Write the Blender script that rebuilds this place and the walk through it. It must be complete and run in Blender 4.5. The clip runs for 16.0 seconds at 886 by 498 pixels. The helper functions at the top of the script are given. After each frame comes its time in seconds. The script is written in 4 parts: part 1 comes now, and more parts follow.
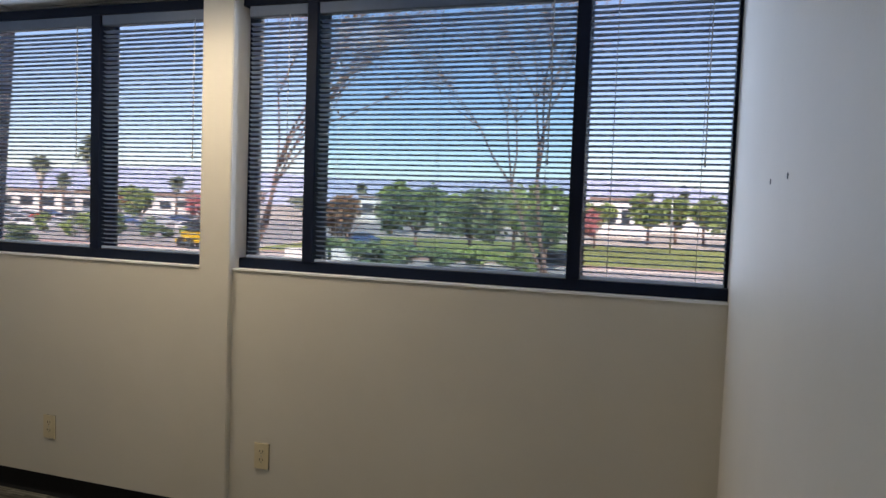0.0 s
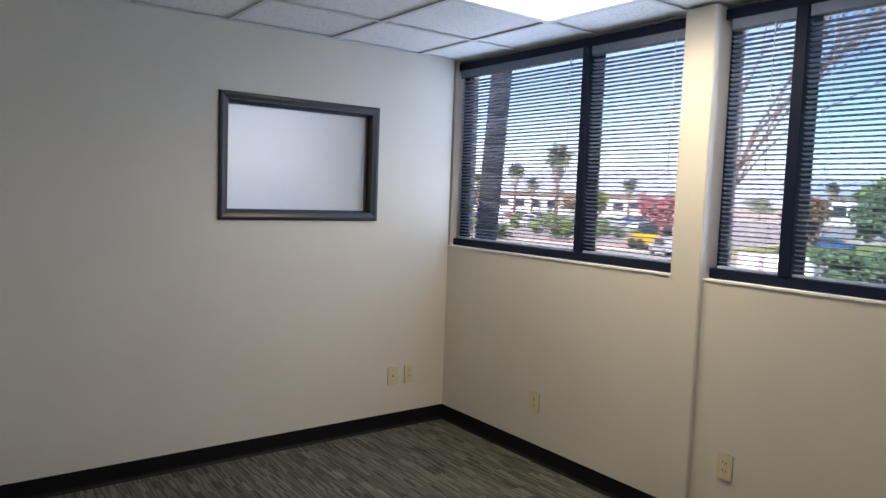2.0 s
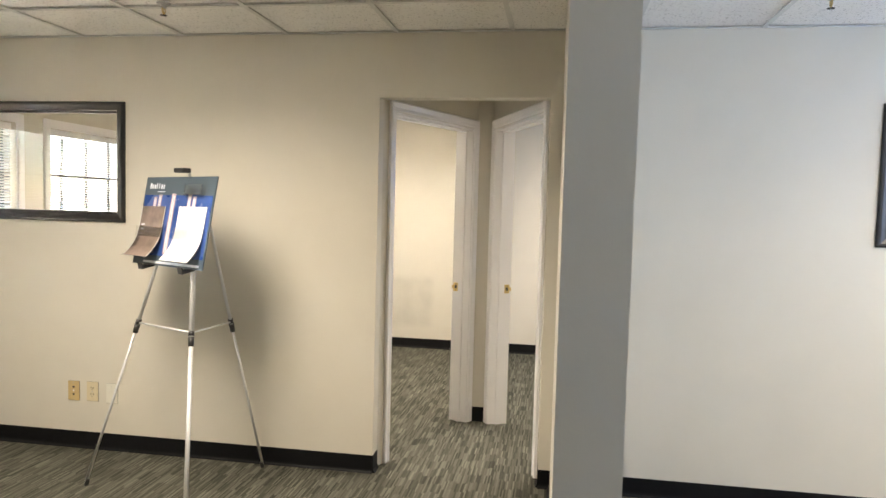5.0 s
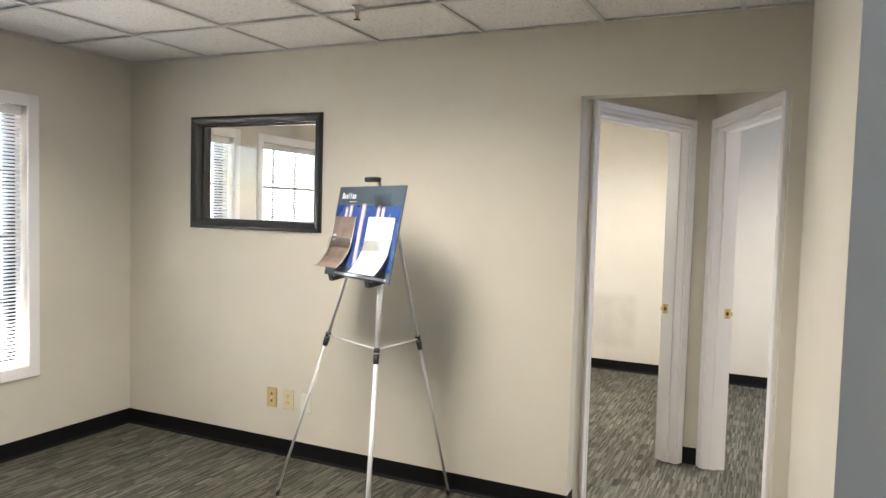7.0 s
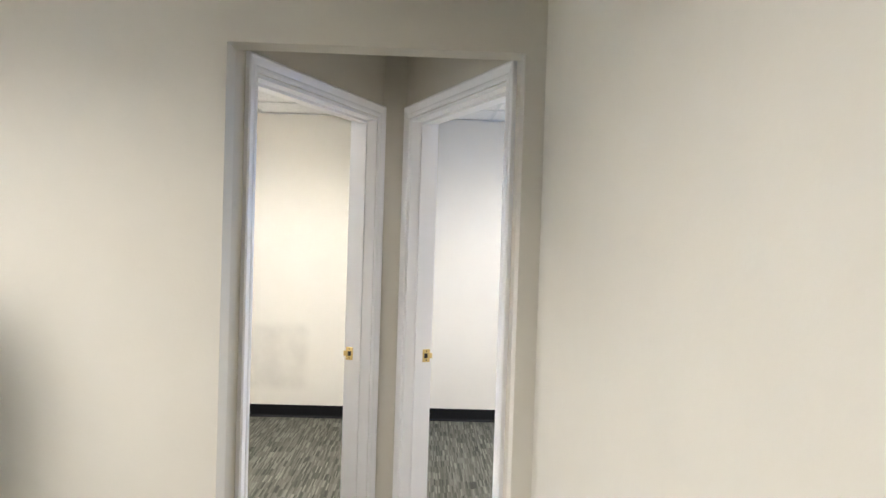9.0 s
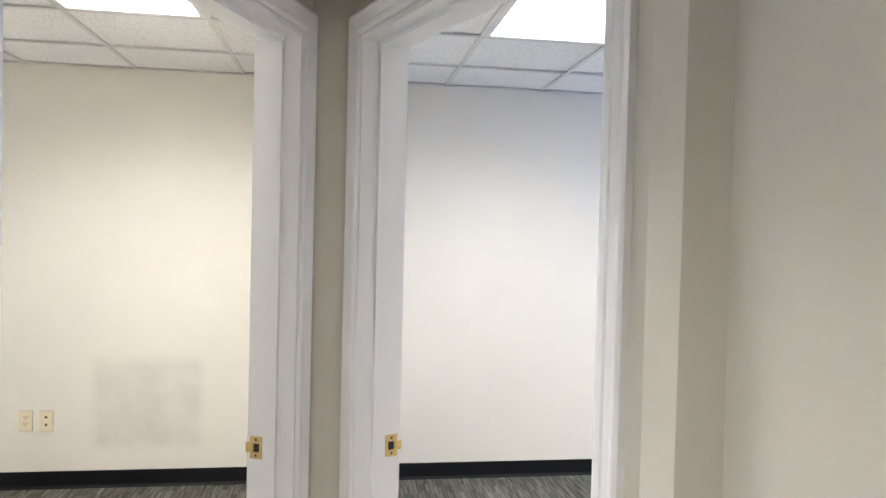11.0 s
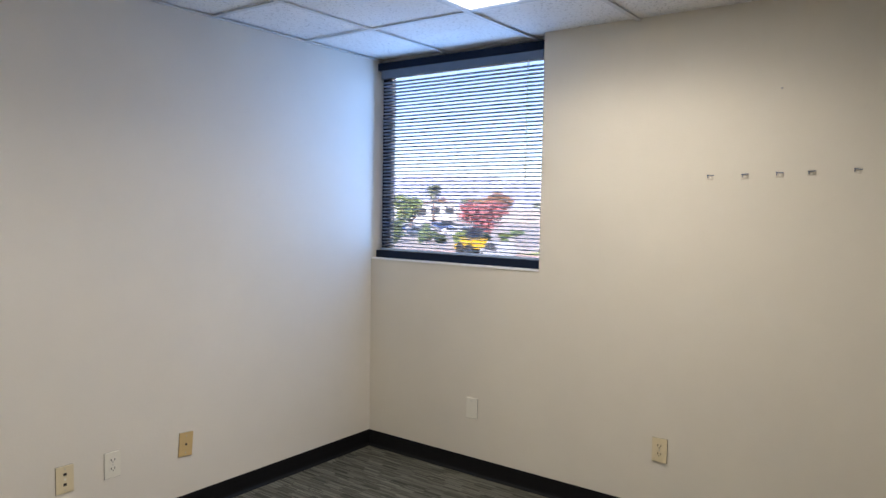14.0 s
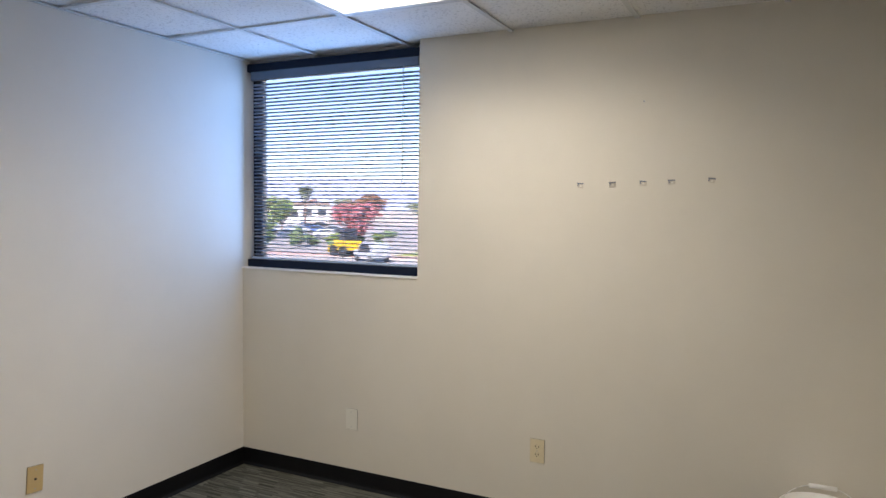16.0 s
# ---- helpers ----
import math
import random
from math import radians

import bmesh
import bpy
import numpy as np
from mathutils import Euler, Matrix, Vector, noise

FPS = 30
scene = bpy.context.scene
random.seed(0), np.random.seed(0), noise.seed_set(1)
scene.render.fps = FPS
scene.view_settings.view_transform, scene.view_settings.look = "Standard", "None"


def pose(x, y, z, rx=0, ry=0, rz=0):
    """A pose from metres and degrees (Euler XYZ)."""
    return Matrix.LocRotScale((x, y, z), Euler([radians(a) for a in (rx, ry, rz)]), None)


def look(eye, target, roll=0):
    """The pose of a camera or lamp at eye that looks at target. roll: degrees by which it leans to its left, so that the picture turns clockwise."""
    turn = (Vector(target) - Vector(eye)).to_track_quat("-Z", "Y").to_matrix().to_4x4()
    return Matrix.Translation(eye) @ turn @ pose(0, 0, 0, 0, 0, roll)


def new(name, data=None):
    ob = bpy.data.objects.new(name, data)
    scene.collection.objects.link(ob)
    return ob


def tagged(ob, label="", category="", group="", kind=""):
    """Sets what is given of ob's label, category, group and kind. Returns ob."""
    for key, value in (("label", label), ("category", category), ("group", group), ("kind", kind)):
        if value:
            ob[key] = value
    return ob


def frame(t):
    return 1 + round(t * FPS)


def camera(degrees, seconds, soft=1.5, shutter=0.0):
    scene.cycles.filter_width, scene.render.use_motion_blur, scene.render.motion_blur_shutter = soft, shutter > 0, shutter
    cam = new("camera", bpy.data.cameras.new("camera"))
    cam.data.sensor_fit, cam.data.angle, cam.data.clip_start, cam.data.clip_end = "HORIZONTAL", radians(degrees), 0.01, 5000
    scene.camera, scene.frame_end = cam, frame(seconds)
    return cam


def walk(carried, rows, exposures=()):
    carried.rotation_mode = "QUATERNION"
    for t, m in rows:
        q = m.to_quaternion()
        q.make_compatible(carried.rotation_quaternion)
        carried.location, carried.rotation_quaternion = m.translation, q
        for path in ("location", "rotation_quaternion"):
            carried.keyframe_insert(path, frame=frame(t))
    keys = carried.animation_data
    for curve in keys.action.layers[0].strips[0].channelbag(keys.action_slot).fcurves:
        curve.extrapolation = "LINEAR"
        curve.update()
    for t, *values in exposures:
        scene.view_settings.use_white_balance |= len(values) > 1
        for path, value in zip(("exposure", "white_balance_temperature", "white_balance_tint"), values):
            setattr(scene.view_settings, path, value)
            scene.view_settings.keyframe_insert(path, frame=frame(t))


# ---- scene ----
# camera and its walk
cam = camera(64.5, 16.0)
PATH = [
    (0, (3.81, -2.711, 1.509), (3.202, -0.809, 1.395), 2.1),
    (0.5, (3.84, -2.721, 1.518), (2.891, -0.965, 1.39), 2.0),
    (1, (3.856, -2.745, 1.521), (2.61, -1.187, 1.384), 2.0),
    (1.5, (3.841, -2.806, 1.541), (2.385, -1.442, 1.392), 2.0),
    (2, (3.809, -2.887, 1.551), (2.212, -1.693, 1.395), 2.1),
    (2.5, (3.804, -2.927, 1.549), (2.071, -1.941, 1.392), 2.0),
    (3, (3.768, -2.957, 1.579), (1.954, -2.131, 1.413), 1.8),
    (3.5, (3.749, -3.001, 1.561), (1.852, -2.385, 1.413), 1.8),
    (4, (3.745, -3.029, 1.534), (1.767, -2.762, 1.406), 1.9),
    (4.2, (3.748, -3.074, 1.518), (1.756, -2.933, 1.397), 1.9),
    (4.4, (3.785, -3.092, 1.529), (1.789, -3.101, 1.4), 1.6),
    (4.5, (3.755, -3.11, 1.527), (1.761, -3.184, 1.399), 1.8),
    (5, (3.768, -3.142, 1.517), (1.797, -3.459, 1.393), 1.5),
    (5.2, (3.762, -3.152, 1.522), (1.807, -3.551, 1.395), 1.5),
    (7.3, (3.283, -3.29, 1.514), (1.481, -4.15, 1.407), 1.6),
    (7.5, (3.178, -3.339, 1.512), (1.324, -4.083, 1.421), 1.5),
    (8, (2.893, -3.433, 1.51), (0.943, -3.869, 1.443), 1.5),
    (8.2, (2.775, -3.493, 1.504), (0.792, -3.753, 1.47), 2.0),
    (8.5, (2.563, -3.488, 1.505), (0.565, -3.563, 1.467), 1.5),
    (8.7, (2.415, -3.489, 1.518), (0.415, -3.497, 1.476), 1.6),
    (10.8, (0.952, -3.599, 1.534), (-1.035, -3.373, 1.488), 1.4),
    (11, (0.821, -3.614, 1.532), (-1.157, -3.326, 1.487), 1.4),
    (11.5, (0.512, -3.639, 1.533), (-1.407, -3.079, 1.467), 1.5),
    (12, (0.208, -3.612, 1.525), (-1.623, -2.809, 1.462), 1.4),
    (12.5, (-0.009, -3.584, 1.519), (-1.716, -2.545, 1.457), 1.5),
    (13, (-0.213, -3.511, 1.532), (-1.741, -2.223, 1.453), 1.3),
    (13.5, (-0.361, -3.393, 1.54), (-1.759, -1.966, 1.433), 1.1),
    (14, (-0.477, -3.292, 1.537), (-1.668, -1.69, 1.416), 1.0),
    (14.5, (-0.536, -3.233, 1.545), (-1.552, -1.515, 1.416), 0.9),
    (15, (-0.576, -3.232, 1.548), (-1.425, -1.426, 1.417), 0.9),
    (15.5, (-0.565, -3.222, 1.557), (-1.346, -1.385, 1.432), 0.8),
    (16, (-0.522, -3.264, 1.57), (-1.408, -1.474, 1.457), 0.7),
]
EXPOSURES = [(0, 2.15, 7800, 12), (0.5, 2.15, 7700, 12), (1.5, 2.45, 7500, 12), (2.5, 2.95, 7500, 12), (3.5, 3.65, 7700, 12), (4.2, 3.9, 7700, 10), (5, 4.1, 7600, 10), (7.5, 4.1, 6500, 10), (8.5, 4.3, 6300, 10), (11, 4.15, 6200, 10), (12.5, 3.55, 6900, 11), (13, 3.2, 7000, 11), (13.5, 3.05, 7000, 11), (14.5, 2.95, 6950, 11), (16, 2.95, 6950, 11)]
walk(cam, [(t, look(eye, target, roll)) for t, eye, target, roll in PATH], EXPOSURES)

# ---- world, sun, exposure ----
world = bpy.data.worlds.new("world")
scene.world = world
world.use_nodes = True
wn = world.node_tree
sky = wn.nodes.new("ShaderNodeTexSky")
sky.sky_type, sky.sun_disc = "NISHITA", False
sky.ozone_density, sky.dust_density = 5.0, 0.4
sky.sun_elevation, sky.sun_rotation = radians(40), radians(165)
wn.links.new(sky.outputs[0], wn.nodes["Background"].inputs[0])
wn.nodes["Background"].inputs[1].default_value = 0.15
sun = new("sun", bpy.data.lights.new("sun", "SUN"))
sun.data.energy, sun.data.angle, sun.data.color = 4.5, radians(0.5), (1.0, 0.95, 0.87)
sun.matrix_world = look((18, -70, 60), (0, 0, 0))
PANEL = 2.2


def skylight(x0, x1, power, col, z0=1.27, z1=2.36):
    """Sky light entering through one pane: an area lamp in the opening, on the room side of the blind."""
    d = bpy.data.lights.new("skylight", "AREA")
    d.shape, d.size, d.size_y = "RECTANGLE", x1 - x0, z1 - z0
    d.energy, d.color = power * (x1 - x0) * (z1 - z0), col
    ob = new("skylight", d)
    xm, zm = (x0 + x1) / 2, (z0 + z1) / 2
    ob.matrix_world = look((xm, 0.022, zm), (xm, -1.0, zm))


for a, b_ in ((0.05, 1.09), (1.18, 1.75), (2.00, 2.26), (2.35, 3.42), (3.50, 3.98)):
    skylight(a, b_, 1.35, (0.43, 0.61, 1.0))
skylight(-3.44, -2.33, 1.5, (0.22, 0.46, 1.0))

H = 2.44            # ceiling
SILL = 1.2          # window sill
E_WALL = 4.03
FAR_E = 7.5         # unseen closing wall of the open area, set far out to lessen bounced light
S_WALL = -7.2
W2 = -3.49          # far wall of the two offices
GROUND = -3.3       # the street lies a storey below


# ---- materials ----
def material(name):
    m = bpy.data.materials.new(name)
    m.use_nodes = True
    nt = m.node_tree
    return m, nt, nt.nodes["Principled BSDF"]


def node(nt, kind, **inputs):
    n = nt.nodes.new(kind)
    for k, v in inputs.items():
        n.inputs[k.replace("_", " ")].default_value = v
    return n


def ramp(nt, fac, stops):
    r = nt.nodes.new("ShaderNodeValToRGB")
    while len(r.color_ramp.elements) < len(stops):
        r.color_ramp.elements.new(0.5)
    for e, (p, c) in zip(r.color_ramp.elements, stops):
        e.position, e.color = p, (*c, 1)
    nt.links.new(fac, r.inputs[0])
    return r.outputs[0]


def shade(c, k):
    return tuple(min(1, v * k) for v in c)


def simple(name, col, rough=0.5, metal=0.0, grain=40.0, vary=0.12, bump=0.1, big=1.5, spec=0.5, coords="Object", dist=0.002):
    """Painted or plain surface with fine grain, broad unevenness and small relief."""
    m, nt, b = material(name)
    co = nt.nodes.new("ShaderNodeTexCoord").outputs["Object"]
    if coords == "World":
        co = nt.nodes.new("ShaderNodeNewGeometry").outputs["Position"]
    n1 = node(nt, "ShaderNodeTexNoise", Scale=grain, Detail=4.0)
    n2 = node(nt, "ShaderNodeTexNoise", Scale=big, Detail=3.0)
    for n in (n1, n2):
        nt.links.new(co, n.inputs["Vector"])
    mix = nt.nodes.new("ShaderNodeMath")
    mix.operation = "ADD"
    nt.links.new(n1.outputs[0], mix.inputs[0])
    nt.links.new(n2.outputs[0], mix.inputs[1])
    half = nt.nodes.new("ShaderNodeMath")
    half.operation = "MULTIPLY"
    half.inputs[1].default_value = 0.5
    nt.links.new(mix.outputs[0], half.inputs[0])
    nt.links.new(ramp(nt, half.outputs[0], [(0.3, shade(col, 1 - vary)), (0.7, shade(col, 1 + vary))]), b.inputs["Base Color"])
    rr = nt.nodes.new("ShaderNodeMapRange")
    rr.inputs["To Min"].default_value, rr.inputs["To Max"].default_value = max(0.02, rough - 0.08), min(1, rough + 0.08)
    nt.links.new(n2.outputs[0], rr.inputs[0])
    nt.links.new(rr.outputs[0], b.inputs["Roughness"])
    b.inputs["Metallic"].default_value = metal
    b.inputs["Specular IOR Level"].default_value = spec
    if bump:
        bp = node(nt, "ShaderNodeBump", Strength=bump, Distance=dist)
        nt.links.new(n1.outputs[0], bp.inputs["Height"])
        nt.links.new(bp.outputs[0], b.inputs["Normal"])
    return m


def wall_paint(name, col, stain=None):
    """Eggshell paint over orange-peel plaster, faint scuffs; stain: box of a dull patch (y0, y1, z0, z1)."""
    m, nt, b = material(name)
    pos = nt.nodes.new("ShaderNodeNewGeometry").outputs["Position"]
    peel = node(nt, "ShaderNodeTexNoise", Scale=75.0, Detail=3.0, Roughness=0.55)
    broad = node(nt, "ShaderNodeTexNoise", Scale=1.1, Detail=5.0, Roughness=0.6)
    scuff = node(nt, "ShaderNodeTexNoise", Scale=9.0, Detail=6.0, Roughness=0.7)
    for n in (peel, broad, scuff):
        nt.links.new(pos, n.inputs["Vector"])
    base = ramp(nt, broad.outputs[0], [(0.3, shade(col, 0.95)), (0.7, shade(col, 1.03))])
    mx = nt.nodes.new("ShaderNodeMix")
    mx.data_type = "RGBA"
    fac = ramp(nt, scuff.outputs[0], [(0.62, (0, 0, 0)), (0.8, (0.16, 0.16, 0.16))])
    nt.links.new(fac, mx.inputs[0])
    nt.links.new(base, mx.inputs[6])
    mx.inputs[7].default_value = (*shade(col, 0.75), 1)
    out = mx.outputs[2]
    if stain:
        sep = nt.nodes.new("ShaderNodeSeparateXYZ")
        nt.links.new(pos, sep.inputs[0])
        last = None
        for axis, lo, hi in (("Y", stain[0], stain[1]), ("Z", stain[2], stain[3])):
            for edge, sign in ((lo, 1), (hi, -1)):
                r = nt.nodes.new("ShaderNodeMapRange")
                r.inputs["From Min"].default_value, r.inputs["From Max"].default_value = edge - 0.02 * sign, edge + 0.05 * sign
                nt.links.new(sep.outputs[axis], r.inputs[0])
                if last is None:
                    last = r.outputs[0]
                else:
                    mu = nt.nodes.new("ShaderNodeMath")
                    mu.operation = "MULTIPLY"
                    nt.links.new(last, mu.inputs[0])
                    nt.links.new(r.outputs[0], mu.inputs[1])
                    last = mu.outputs[0]
        blot = node(nt, "ShaderNodeTexNoise", Scale=4.0, Detail=6.0)
        nt.links.new(pos, blot.inputs["Vector"])
        mu = nt.nodes.new("ShaderNodeMath")
        mu.operation = "MULTIPLY"
        nt.links.new(last, mu.inputs[0])
        nt.links.new(ramp(nt, blot.outputs[0], [(0.3, (0.1, 0.1, 0.1)), (0.65, (0.55, 0.55, 0.55))]), mu.inputs[1])
        m2 = nt.nodes.new("ShaderNodeMix")
        m2.data_type = "RGBA"
        nt.links.new(mu.outputs[0], m2.inputs[0])
        nt.links.new(out, m2.inputs[6])
        m2.inputs[7].default_value = (*shade(col, 0.68), 1)
        out = m2.outputs[2]
    nt.links.new(out, b.inputs["Base Color"])
    b.inputs["Roughness"].default_value = 0.55
    b.inputs["Specular IOR Level"].default_value = 0.35
    bp = node(nt, "ShaderNodeBump", Strength=0.25, Distance=0.0015)
    nt.links.new(peel.outputs[0], bp.inputs["Height"])
    nt.links.new(bp.outputs[0], b.inputs["Normal"])
    return m


def carpet_material():
    """Loop-pile carpet: short streaks along x, in staggered rows, from charcoal to pale grey-green."""
    m, nt, b = material("striped_carpet")
    pos = nt.nodes.new("ShaderNodeNewGeometry").outputs["Position"]
    sep = nt.nodes.new("ShaderNodeSeparateXYZ")
    nt.links.new(pos, sep.inputs[0])

    def math_(op, a, c=None):
        n = nt.nodes.new("ShaderNodeMath")
        n.operation = op
        for i, v in enumerate((a, c)):
            if v is None:
                continue
            if isinstance(v, (int, float)):
                n.inputs[i].default_value = v
            else:
                nt.links.new(v, n.inputs[i])
        return n.outputs[0]

    def cell(a, c, seed):
        comb = nt.nodes.new("ShaderNodeCombineXYZ")
        comb.inputs[2].default_value = seed
        nt.links.new(a, comb.inputs[0])
        if c is not None:
            nt.links.new(c, comb.inputs[1])
        w = nt.nodes.new("ShaderNodeTexWhiteNoise")
        nt.links.new(comb.outputs[0], w.inputs["Vector"])
        return w.outputs["Value"]

    group = math_("FLOOR", math_("DIVIDE", sep.outputs["Y"], 0.065))
    shift = math_("MULTIPLY", cell(group, None, 3.0), 1.0)
    line = math_("FLOOR", math_("DIVIDE", sep.outputs["Y"], 0.0082))
    jit = math_("MULTIPLY", cell(line, None, 8.0), 0.22)
    row = math_("FLOOR", math_("ADD", math_("ADD", math_("DIVIDE", sep.outputs["X"], 0.115), shift), jit))
    tone = cell(row, line, 1.0)
    soft = math_("ADD", math_("MULTIPLY", tone, 0.8), math_("MULTIPLY", cell(row, group, 5.0), 0.2))
    col = ramp(nt, soft, [(0.08, (0.048, 0.047, 0.037)), (0.45, (0.098, 0.096, 0.076)), (0.75, (0.140, 0.137, 0.110)), (0.95, (0.200, 0.194, 0.156))])
    fuzz = node(nt, "ShaderNodeTexNoise", Scale=260.0, Detail=2.0)
    nt.links.new(pos, fuzz.inputs["Vector"])
    mx = nt.nodes.new("ShaderNodeMix")
    mx.data_type, mx.blend_type = "RGBA", "MULTIPLY"
    mx.inputs[0].default_value = 0.6
    nt.links.new(col, mx.inputs[6])
    nt.links.new(ramp(nt, fuzz.outputs[0], [(0.3, (0.5, 0.5, 0.5)), (0.7, (1, 1, 1))]), mx.inputs[7])
    nt.links.new(mx.outputs[2], b.inputs["Base Color"])
    b.inputs["Roughness"].default_value = 0.95
    b.inputs["Specular IOR Level"].default_value = 0.15
    bp = node(nt, "ShaderNodeBump", Strength=0.6, Distance=0.004)
    nt.links.new(math_("ADD", tone, fuzz.outputs[0]), bp.inputs["Height"])
    nt.links.new(bp.outputs[0], b.inputs["Normal"])
    return m


def tile_material():
    """Fissured mineral-fibre ceiling tile."""
    m, nt, b = material("fissured_tile")
    pos = nt.nodes.new("ShaderNodeNewGeometry").outputs["Position"]
    pits = node(nt, "ShaderNodeTexNoise", Scale=85.0, Detail=3.0, Roughness=0.6)
    big = node(nt, "ShaderNodeTexNoise", Scale=2.0, Detail=2.0)
    for n in (pits, big):
        nt.links.new(pos, n.inputs["Vector"])
    c = ramp(nt, pits.outputs[0], [(0.33, (0.52, 0.51, 0.49)), (0.42, (0.82, 0.81, 0.79)), (0.8, (0.86, 0.85, 0.83))])
    nt.links.new(c, b.inputs["Base Color"])
    b.inputs["Roughness"].default_value = 0.9
    bp = node(nt, "ShaderNodeBump", Strength=0.5, Distance=0.003)
    nt.links.new(pits.outputs[0], bp.inputs["Height"])
    nt.links.new(bp.outputs[0], b.inputs["Normal"])
    return m


def glass(name, tint=(1, 1, 1), rough=0.0):
    m, nt, b = material(name)
    b.inputs["Base Color"].default_value = (*tint, 1)
    b.inputs["Transmission Weight"].default_value = 1.0
    b.inputs["IOR"].default_value = 1.45
    b.inputs["Roughness"].default_value = rough
    return m


def lamp_material(name, strength, col):
    """Prismatic acrylic lens, lit from behind by tubes that show as brighter streaks."""
    m, nt, b = material(name)
    tc = nt.nodes.new("ShaderNodeTexCoord")
    w = node(nt, "ShaderNodeTexNoise", Scale=3.0, Detail=2.0)
    nt.links.new(tc.outputs["Object"], w.inputs["Vector"])
    mr = nt.nodes.new("ShaderNodeMapRange")
    mr.inputs["To Min"].default_value, mr.inputs["To Max"].default_value = strength * 0.8, strength * 1.2
    nt.links.new(w.outputs[0], mr.inputs[0])
    b.inputs["Base Color"].default_value = (0.9, 0.9, 0.88, 1)
    b.inputs["Emission Color"].default_value = (*col, 1)
    nt.links.new(mr.outputs[0], b.inputs["Emission Strength"])
    return m


CREAM = (0.66, 0.62, 0.535)
M_WALL = wall_paint("cream_wall_paint", CREAM)
M_WALL2 = wall_paint("offwhite_wall_paint", (0.69, 0.655, 0.59))
M_STAIN = wall_paint("stained_wall_paint", (0.67, 0.635, 0.555), stain=(-5.03, -4.40, 0.22, 0.76))
M_CARPET = carpet_material()
M_TILE = tile_material()
M_TBAR = simple("grey_white_grid_bar", (0.64, 0.64, 0.62), 0.5, 0.0, 30, 0.06, 0.0)
M_GRID = simple("white_grid_metal", (0.72, 0.72, 0.70), 0.45, 0.0, 30, 0.05, 0.0)
M_TRIM = simple("glossy_white_trim", (0.88, 0.865, 0.86), 0.32, 0.0, 220, 0.015, 0.0, coords="World")
M_BASE = simple("black_rubber_base", (0.006, 0.006, 0.007), 0.55, 0.0, 60, 0.25, 0.15, spec=0.18, coords="World")
M_FRAME = simple("black_anodised_frame", (0.005, 0.010, 0.025), 0.5, 0.0, 60, 0.2, 0.05, spec=0.15)
M_BFRAME = simple("black_painted_wood", (0.016, 0.015, 0.016), 0.33, 0.0, 50, 0.25, 0.12)
# blue of the sky light on the slats is put into their colour
M_SLAT = simple("sky_tinted_aluminium_slat", (0.44, 0.54, 0.70), 0.45, 0.0, 30, 0.06, 0.0)
# head rails: the shade they hang in is put into this dark blue-grey
M_RAIL = simple("blue_grey_head_rail", (0.12, 0.155, 0.21), 0.4, 0.2, 30, 0.08, 0.0)
M_SLATW = simple("white_vinyl_slat", (0.80, 0.80, 0.79), 0.5, 0.0, 30, 0.05, 0.0)
M_CORD = simple("white_blind_cord", (0.6, 0.6, 0.6), 0.8, 0, 200, 0.1, 0)
M_GLASS = glass("clear_glass")
# dark tint added to dim the bright outdoors; M_TINT adds the pane's own blue
M_DIM = glass("view_dimming_glass", (0.27, 0.265, 0.31))
M_TINT = glass("dark_blue_dimming_glass", (0.165, 0.21, 0.26))
M_FROST = glass("frosted_glass", (0.74, 0.77, 0.77), 0.75)
M_LAMP = lamp_material("lamp_lens", PANEL * 0.35, (1.0, 0.95, 0.90))
M_LAMPS = lamp_material("yellowish_lamp_lens", PANEL * 0.35, (1.0, 0.93, 0.86))
M_LAMP2 = lamp_material("office_lamp_lens", PANEL * 0.25, (1.0, 0.955, 0.93))
M_LAMPW = lamp_material("warm_lamp_lens", PANEL * 0.35, (1.0, 0.945, 0.88))
M_PLATE = simple("ivory_plastic", (0.66, 0.57, 0.38), 0.35, 0, 80, 0.05, 0.03)
M_PLATEW = simple("white_plastic", (0.72, 0.695, 0.61), 0.35, 0, 80, 0.04, 0.03)
M_PLATET = simple("tan_plastic", (0.55, 0.40, 0.19), 0.35, 0, 80, 0.05, 0.03)
M_EDGE_SHADE = simple("plate_edge_shade", (0.16, 0.14, 0.11), 0.7, 0, 80, 0.1, 0)
M_DARK = simple("dark_slot", (0.02, 0.018, 0.015), 0.6, 0, 80, 0.2, 0)
M_BRASS = simple("worn_brass", (0.62, 0.46, 0.20), 0.3, 0.9, 90, 0.25, 0.1)
M_ALU = simple("brushed_aluminium", (0.68, 0.68, 0.68), 0.42, 0.4, 120, 0.12, 0.05)
M_BLACKP = simple("black_plastic", (0.015, 0.015, 0.016), 0.42, 0, 90, 0.2, 0.05)
M_VENT = simple("grey_vent_mesh", (0.20, 0.20, 0.21), 0.55, 0.3, 260, 0.45, 0.3, big=6)
M_STEEL = simple("galvanised_steel", (0.45, 0.45, 0.46), 0.35, 0.8, 120, 0.25, 0.1)
M_PLASTER = simple("torn_plaster", (0.55, 0.50, 0.42), 0.9, 0, 140, 0.3, 0.4)
M_PAIL = simple("white_pail_plastic", (0.80, 0.79, 0.76), 0.38, 0, 30, 0.04, 0.04)
M_CONC = simple("exterior_stucco", (0.42, 0.39, 0.34), 0.9, 0, 60, 0.15, 0.3, coords="World")


